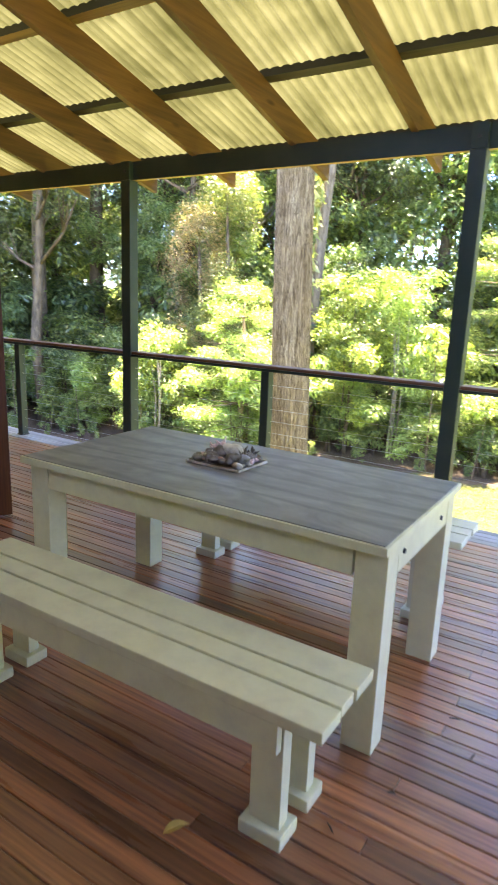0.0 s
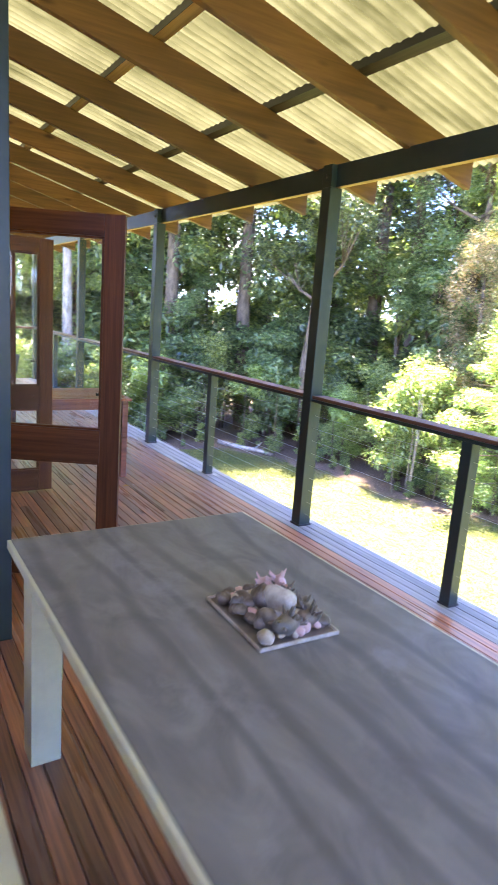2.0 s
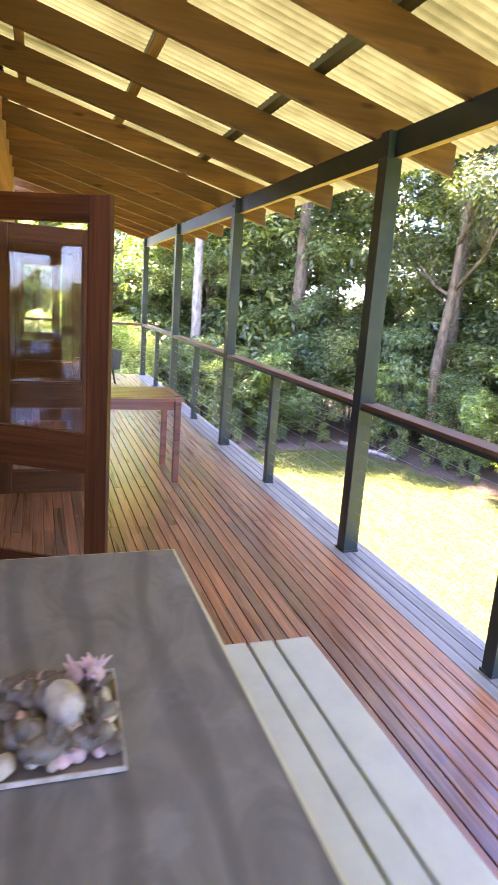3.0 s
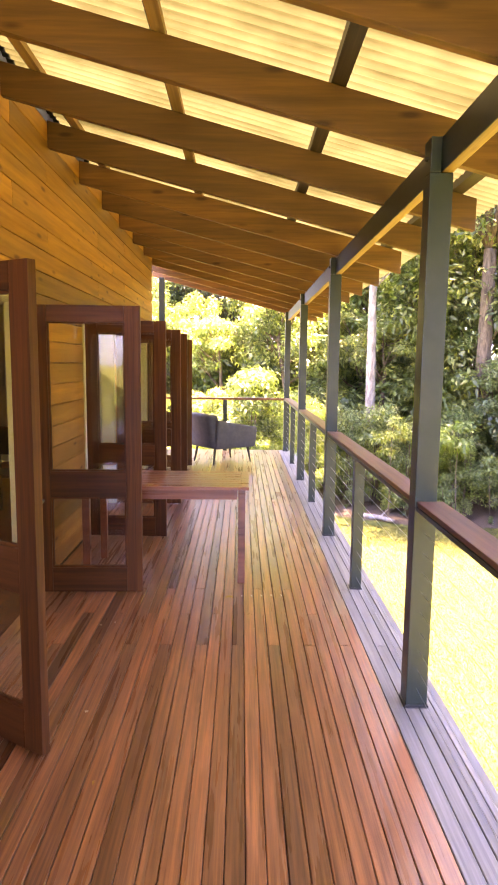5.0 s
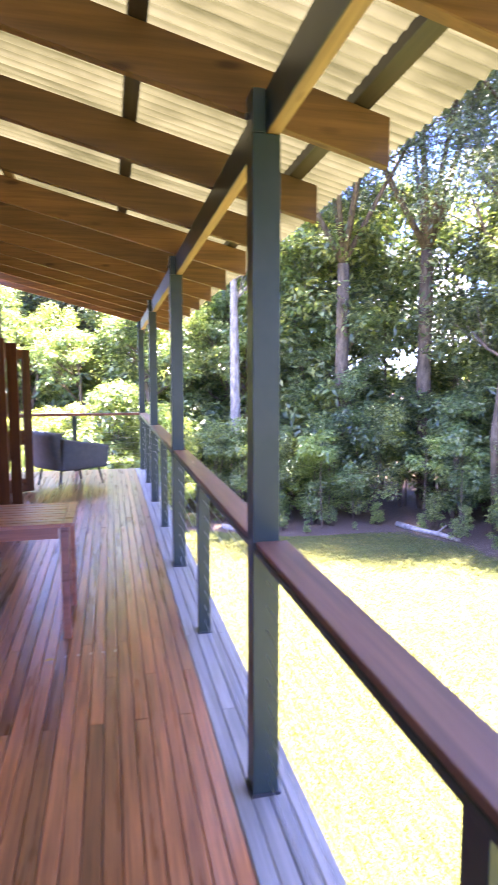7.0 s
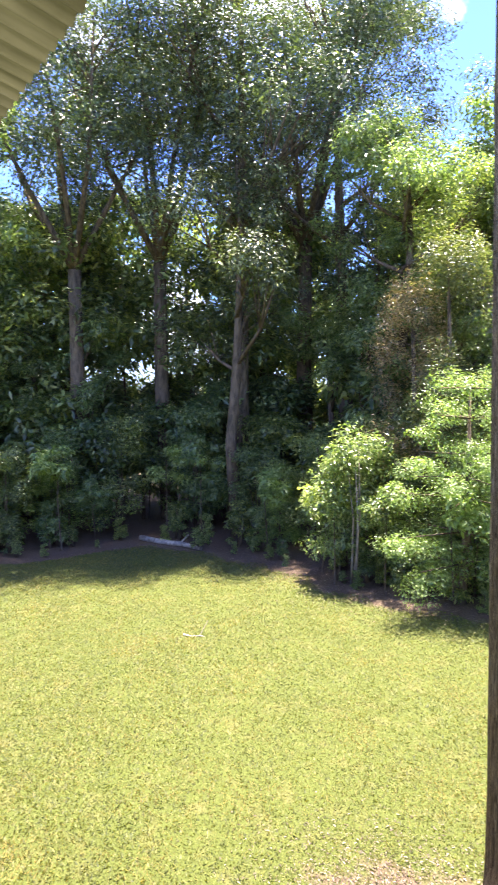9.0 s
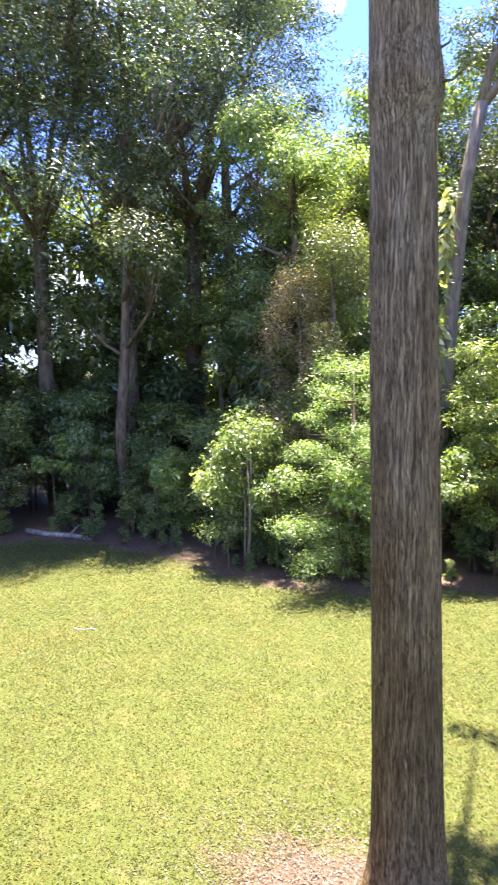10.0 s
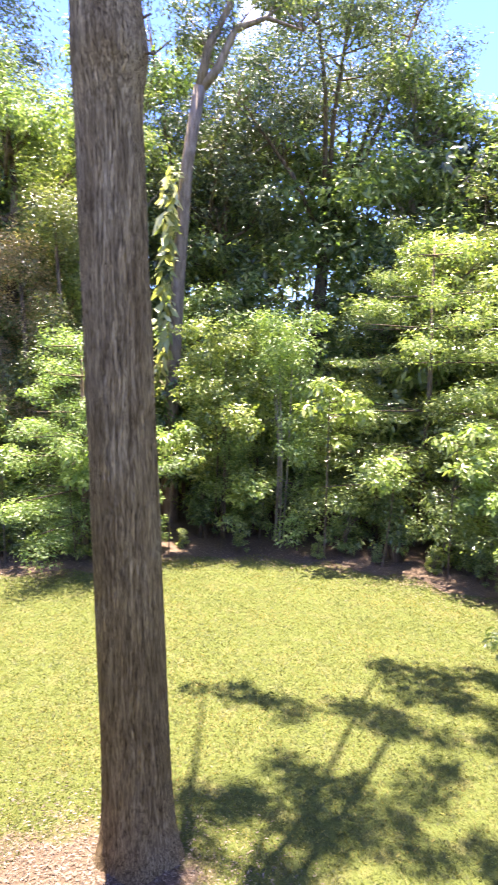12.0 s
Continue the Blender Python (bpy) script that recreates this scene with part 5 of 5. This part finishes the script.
def make_sapling(seed):
    r = random.Random(seed)
    h = r.uniform(2.6, 3.6)
    t = thing("sapling", "slender pale-stemmed sapling at the forest's edge", "sapling", (0, 0, 0), "forest edge saplings")
    bm, blobs, twigs = bmesh.new(), [], []
    top = Vector((r.uniform(-0.3, 0.3), r.uniform(-0.2, 0.2), h))
    tube(bm, [(0, 0, 0), top * 0.5 + Vector((r.uniform(-0.1, 0.1), 0, 0)), top], [0.020, 0.016, 0.008], 6)
    for k in range(7):
        s = top * r.uniform(0.6, 1.0)
        e = s + Vector((r.uniform(-0.6, 0.6), r.uniform(-0.6, 0.6), r.uniform(0.0, 0.4)))
        twig = bmesh.new()
        tube(twig, [s, e], [0.010, 0.004], 4)
        twigs.append(twig)
        blobs.append((e, (0.34, 0.34, 0.16)))
    part("stem", bm, M_TRUNK, t)
    for twig in twigs:
        part("branch", twig, M_TRUNK, t)
    part("crown", leaf_mesh(np.random.default_rng(seed), blobs, 900, 0.15, M_LEAF_LIME if seed % 2 else M_LEAF_MID), M_LEAF_MID, t)
    return t


deal([make_sapling(300 + k) for k in range(4)], spots_along(48, 98, 26, 0.5, 0.45, 0.6, 1.3))

# leaning pale tree with forking bent limbs, and the vine that climbs it
def make_leaning_tree():
    t = thing("tree", "leaning pale-barked tree with bent forking upper limbs", "tree", (-7.5, 18.0, GZ), "forest trees")
    u = Vector((0.90, 0.42, 0))
    bm, blobs = bmesh.new(), []
    fork = u * 1.0 + Vector((0, 0, 13.4))
    tube(bm, [(0, 0, -0.1), u * 0.1 + Vector((0, 0, 4)), u * 0.35 + Vector((0, 0, 8)), u * 0.62 + Vector((0, 0, 11.2)), fork], [0.30, 0.24, 0.21, 0.19, 0.19], 10)
    left = [fork, fork + u * 0.25 + Vector((0, 0, 1.1)), fork + u * 0.75 + Vector((0.2, -0.1, 2.2)), fork + u * 1.0 + Vector((0, 0, 3.4))]
    right = [fork - Vector((0, 0, 0.1)), fork + u * 0.55 + Vector((0, 0, 0.55)), fork + u * 1.1 + Vector((0, -0.1, 1.6)), fork + u * 2.0 + Vector((0, 0, 2.0)), fork + u * 3.1 + Vector((0, 0, 1.7))]
    tube(bm, left, [0.15, 0.13, 0.09, 0.03], 8)
    tube(bm, right, [0.15, 0.13, 0.11, 0.07, 0.03], 8)
    r = random.Random(210)
    for limb in (left, right):
        for k in range(9):
            i = r.randrange(1, len(limb))
            e = limb[i] + Vector((r.uniform(-1.1, 1.1), r.uniform(-1.1, 1.1), r.uniform(0.3, 1.6)))
            tube(bm, [limb[i], e], [0.035, 0.01], 5)
            blobs.append((e, (0.6, 0.6, 0.38)))
    part("trunk", bm, M_TRUNK_MID, t, smooth=True)
    part("crown", leaf_mesh(np.random.default_rng(210), blobs, 7000, 0.12, M_LEAF_HIGH), M_LEAF_HIGH, t)
    vine = thing("climbing_vine", "big pale yellow-green climbing leaves on a trunk", "vine", (-7.45, 17.75, GZ))
    rows = [(Vector((0.9, 0.42, 0)) * (0.045 * k * 0.5) + Vector((-0.1, -0.1, 4.6 + 0.42 * k)), (0.24, 0.24, 0.3)) for k in range(16)]
    part("vine_leaves", leaf_mesh(np.random.default_rng(77), rows, 210, 0.40, M_LEAF_VINE, 0.1, 0.9, 0.55), M_LEAF_VINE, vine)


make_leaning_tree()


def fallen_log(x0, y0, x1, y1, r, label):
    t = thing("fallen_log", label, "log", ((x0 + x1) / 2, (y0 + y1) / 2, GZ + r))
    dx, dy = (x1 - x0) / 2, (y1 - y0) / 2
    bm = bmesh.new()
    tube(bm, [(-dx, -dy, 0.03), (-dx * 0.3, -dy * 0.3, -0.02), (dx * 0.4, dy * 0.4, 0.02), (dx, dy, -0.03)], [r, r * 1.05, r * 0.9, r * 0.7], 10)
    part("log", bm, M_TRUNK_PALE, t, smooth=True)
    bm = bmesh.new()
    tube(bm, [(dx * 0.3, dy * 0.3, 0), (dx * 0.45, dy * 0.45 + 0.2, 0.35)], [r * 0.4, r * 0.2], 6)
    part("branch_stub", bm, M_TRUNK_PALE, t)


fallen_log(-19.3, 10.1, -16.7, 11.2, 0.10, "pale fallen log lying at the forest's edge")
fallen_log(-20.4, 3.5, -19.3, 4.8, 0.10, "short pale fallen log at the forest's edge")
fallen_log(-10.4, 6.9, -10, 7.3, 0.03, "small pale stick lying on the lawn")


# wooded ridge behind the forest
def make_ridge():
    n, m = 260, 14
    a = np.radians(np.linspace(-75, 175, n))
    rows = []
    for j in range(m):
        u = j / (m - 1)
        top = 6.0 + 1.3 * np.sin(9 * a) + 0.9 * np.sin(23 * a + 1) + 0.6 * np.sin(57 * a)
        z = GZ - 0.5 + u * top
        r = 50 + 6 * u + 0.9 * np.sin(61 * a + 9 * u) * np.sin(40 * u * 3) + 0.7 * np.sin(113 * a - 13 * u)
        rows.append(np.stack([r * np.cos(a) - 5, r * np.sin(a), z], -1))
    v = np.concatenate(rows)
    idx = np.arange(n * m).reshape(m, n)
    f = np.stack([idx[:-1, :-1], idx[:-1, 1:], idx[1:, 1:], idx[1:, :-1]], -1).reshape(-1, 4)
    return mesh_from("backdrop", v, f, M_RIDGE)


M_RIDGE, _n, _l, _b = material("wooded_ridge", 0.9, 0, 0.2)
_f = tex(_n, _l, coords(_n, _l, (1, 1, 1)), 1.6, 8, 0.75)
_l.new(ramp(_n, _l, _f, [(0.35, (0.015, 0.028, 0.010)), (0.6, (0.06, 0.10, 0.03))]), _b.inputs["Base Color"])
bump(_n, _l, _b, _f, 1.0, 0.8)
tagged(new("backdrop", make_ridge()), "dark green wooded ridge far behind the forest", "backdrop", kind="structure")

# ---- deck boards and cladding boards ----
# strip at the house wall is added to stop a bright leak along its foot
deck = tagged(new("deck_frame", finish(boxes(*[(X_W, X_E, y - 0.04, y + 0.04, -0.20, -0.024) for y in (0.06, -1.1, -2.2)], (-7.2, X_CORNER, WALL_Y - 0.14, WALL_Y + 0.03, -0.20, -0.026),
                                             *[(X_CORNER, X_E, y - 0.04, y + 0.04, -0.20, -0.024) for y in (-3.4, -4.6, -5.8, -6.85)]), "deck_frame", M_DARK)),
              "hardwood verandah deck of narrow dark reddish boards", "floor", kind="structure")
# added sheet that hides the sunlit ground below the board gaps
tagged(new("deck_light_block", finish(boxes((X_W + 0.02, X_E - 0.02, WALL_Y, 0.12, -0.215, -0.205), (X_CORNER, X_E - 0.02, Y_BACK + 0.02, WALL_Y - 0.002, -0.215, -0.205)), "deck_light_block", M_DARK)),
       "dark sheet added under the deck joists to keep the board gaps dark", "floor", kind="structure")
stumps = bmesh.new()
for x in (-8.6, -5.8, -3.0, 0.0, 2.9, 5.8):
    for y in (-0.02, -2.2, -4.6, -6.8):
        tube(stumps, [(x, y, GZ - 0.1), (x, y, -0.216)], [0.07, 0.07], 10)
tagged(new("stumps", finish(stumps, "stumps", M_DARK)), "round stumps under the raised deck", "post", kind="structure")
tagged(new("wall_base", finish(boxes((-7.32, X_CORNER - 0.02, Y_BACK - 0.02, Y_BACK + 0.1, GZ, -0.201), (-7.32, X_CORNER - 0.02, WALL_Y - 0.14, WALL_Y - 0.02, GZ, -0.0075 - 0.2)), "wall_base", M_DARK)),
       "dark wall under the house", "wall", kind="structure")
PITCH, BW = 0.0692, 0.0664
brng = random.Random(9)
board_meshes = {}


def board_mesh(length, mat):
    key = (length, mat.name)
    if key not in board_meshes:
        bm = bmesh.new()
        h, w, b = length / 2 - 0.001, BW / 2, 0.0032
        prof = [(-w, -0.02), (-w, -b), (-w + b, 0), (w - b, 0), (w, -b), (w, -0.02)]
        ends = [[bm.verts.new((x, y, z)) for y, z in prof] for x in (-h, h)]
        for k in range(6):
            bm.faces.new((ends[0][k], ends[0][(k + 1) % 6], ends[1][(k + 1) % 6], ends[1][k]))
        bm.faces.new(ends[0][::-1])
        bm.faces.new(ends[1])
        bmesh.ops.recalc_face_normals(bm, faces=bm.faces[:])
        board_meshes[key] = finish(bm, "deck_board", mat)
    return board_meshes[key]


row = 0
y = DECK_Y - BW / 2
while y > Y_BACK + 0.1:
    # the outermost boards use the grey timber
    grey = y > -0.14
    x0 = X_W if y > WALL_Y + 0.03 else X_CORNER + 0.004
    if x0 == X_W:
        cuts = [X_W, *[c + 0.45 * (row % 3) for c in (-5.4, -1.5, 2.6)], X_E]
    else:
        cuts = [x0, 3.0 + 0.45 * (row % 4), X_E]
    for a, b in zip(cuts, cuts[1:]):
        ob = new("deck_board", board_mesh(round(b - a, 3), M_DECK_GREY if grey else M_DECK))
        ob.location = ((a + b) / 2, y, brng.uniform(-0.0012, 0.0))
        ob.parent = deck
    y -= PITCH
    row += 1
# side deck west of the house
y = -2.335
while y > -5.3:
    ob = new("deck_board", board_mesh(1.57, M_DECK))
    ob.location = (X_W + 0.785, y, 0)
    ob.parent = deck
    y -= PITCH

CB = 0.16


def clad_board(x0, x1, z, wall_ob, dz=CB):
    bm = bmesh.new()
    h = (x1 - x0) / 2 - 0.0015
    prof = [(-0.018, 0), (0.0, 0.004), (0.004, dz * 0.5), (0.001, dz * 0.95), (-0.007, dz * 0.985), (-0.018, dz * 0.995)]
    ends = [[bm.verts.new((x, yy, zz)) for yy, zz in prof] for x in (-h, h)]
    for k in range(6):
        bm.faces.new((ends[0][k], ends[0][(k + 1) % 6], ends[1][(k + 1) % 6], ends[1][k]))
    bm.faces.new(ends[0][::-1])
    bm.faces.new(ends[1])
    bmesh.ops.recalc_face_normals(bm, faces=bm.faces[:])
    ob = new("cladding_board", finish(bm, "cladding_board", M_CLAD))
    ob.location = ((x0 + x1) / 2, WALL_Y, z)
    ob.parent = wall_ob


for k in range(24):
    z = 0.005 + CB * k
    if z > 3.32:
        break
    if z + CB * 0.5 < 2.04:
        spans = [(0.082, X_CORNER - 0.062), (-2.838, -1.422), (-5.118, -4.242), (-7.2, -6.602)]
    else:
        off = 0.7 * (k % 3)
        cuts = [-7.2, -4.9 + off, -1.9 + off, X_CORNER - 0.062]
        spans = list(zip(cuts, cuts[1:]))
    for a, b in spans:
        clad_board(a, b, z, wall, min(CB, 3.343 - z))
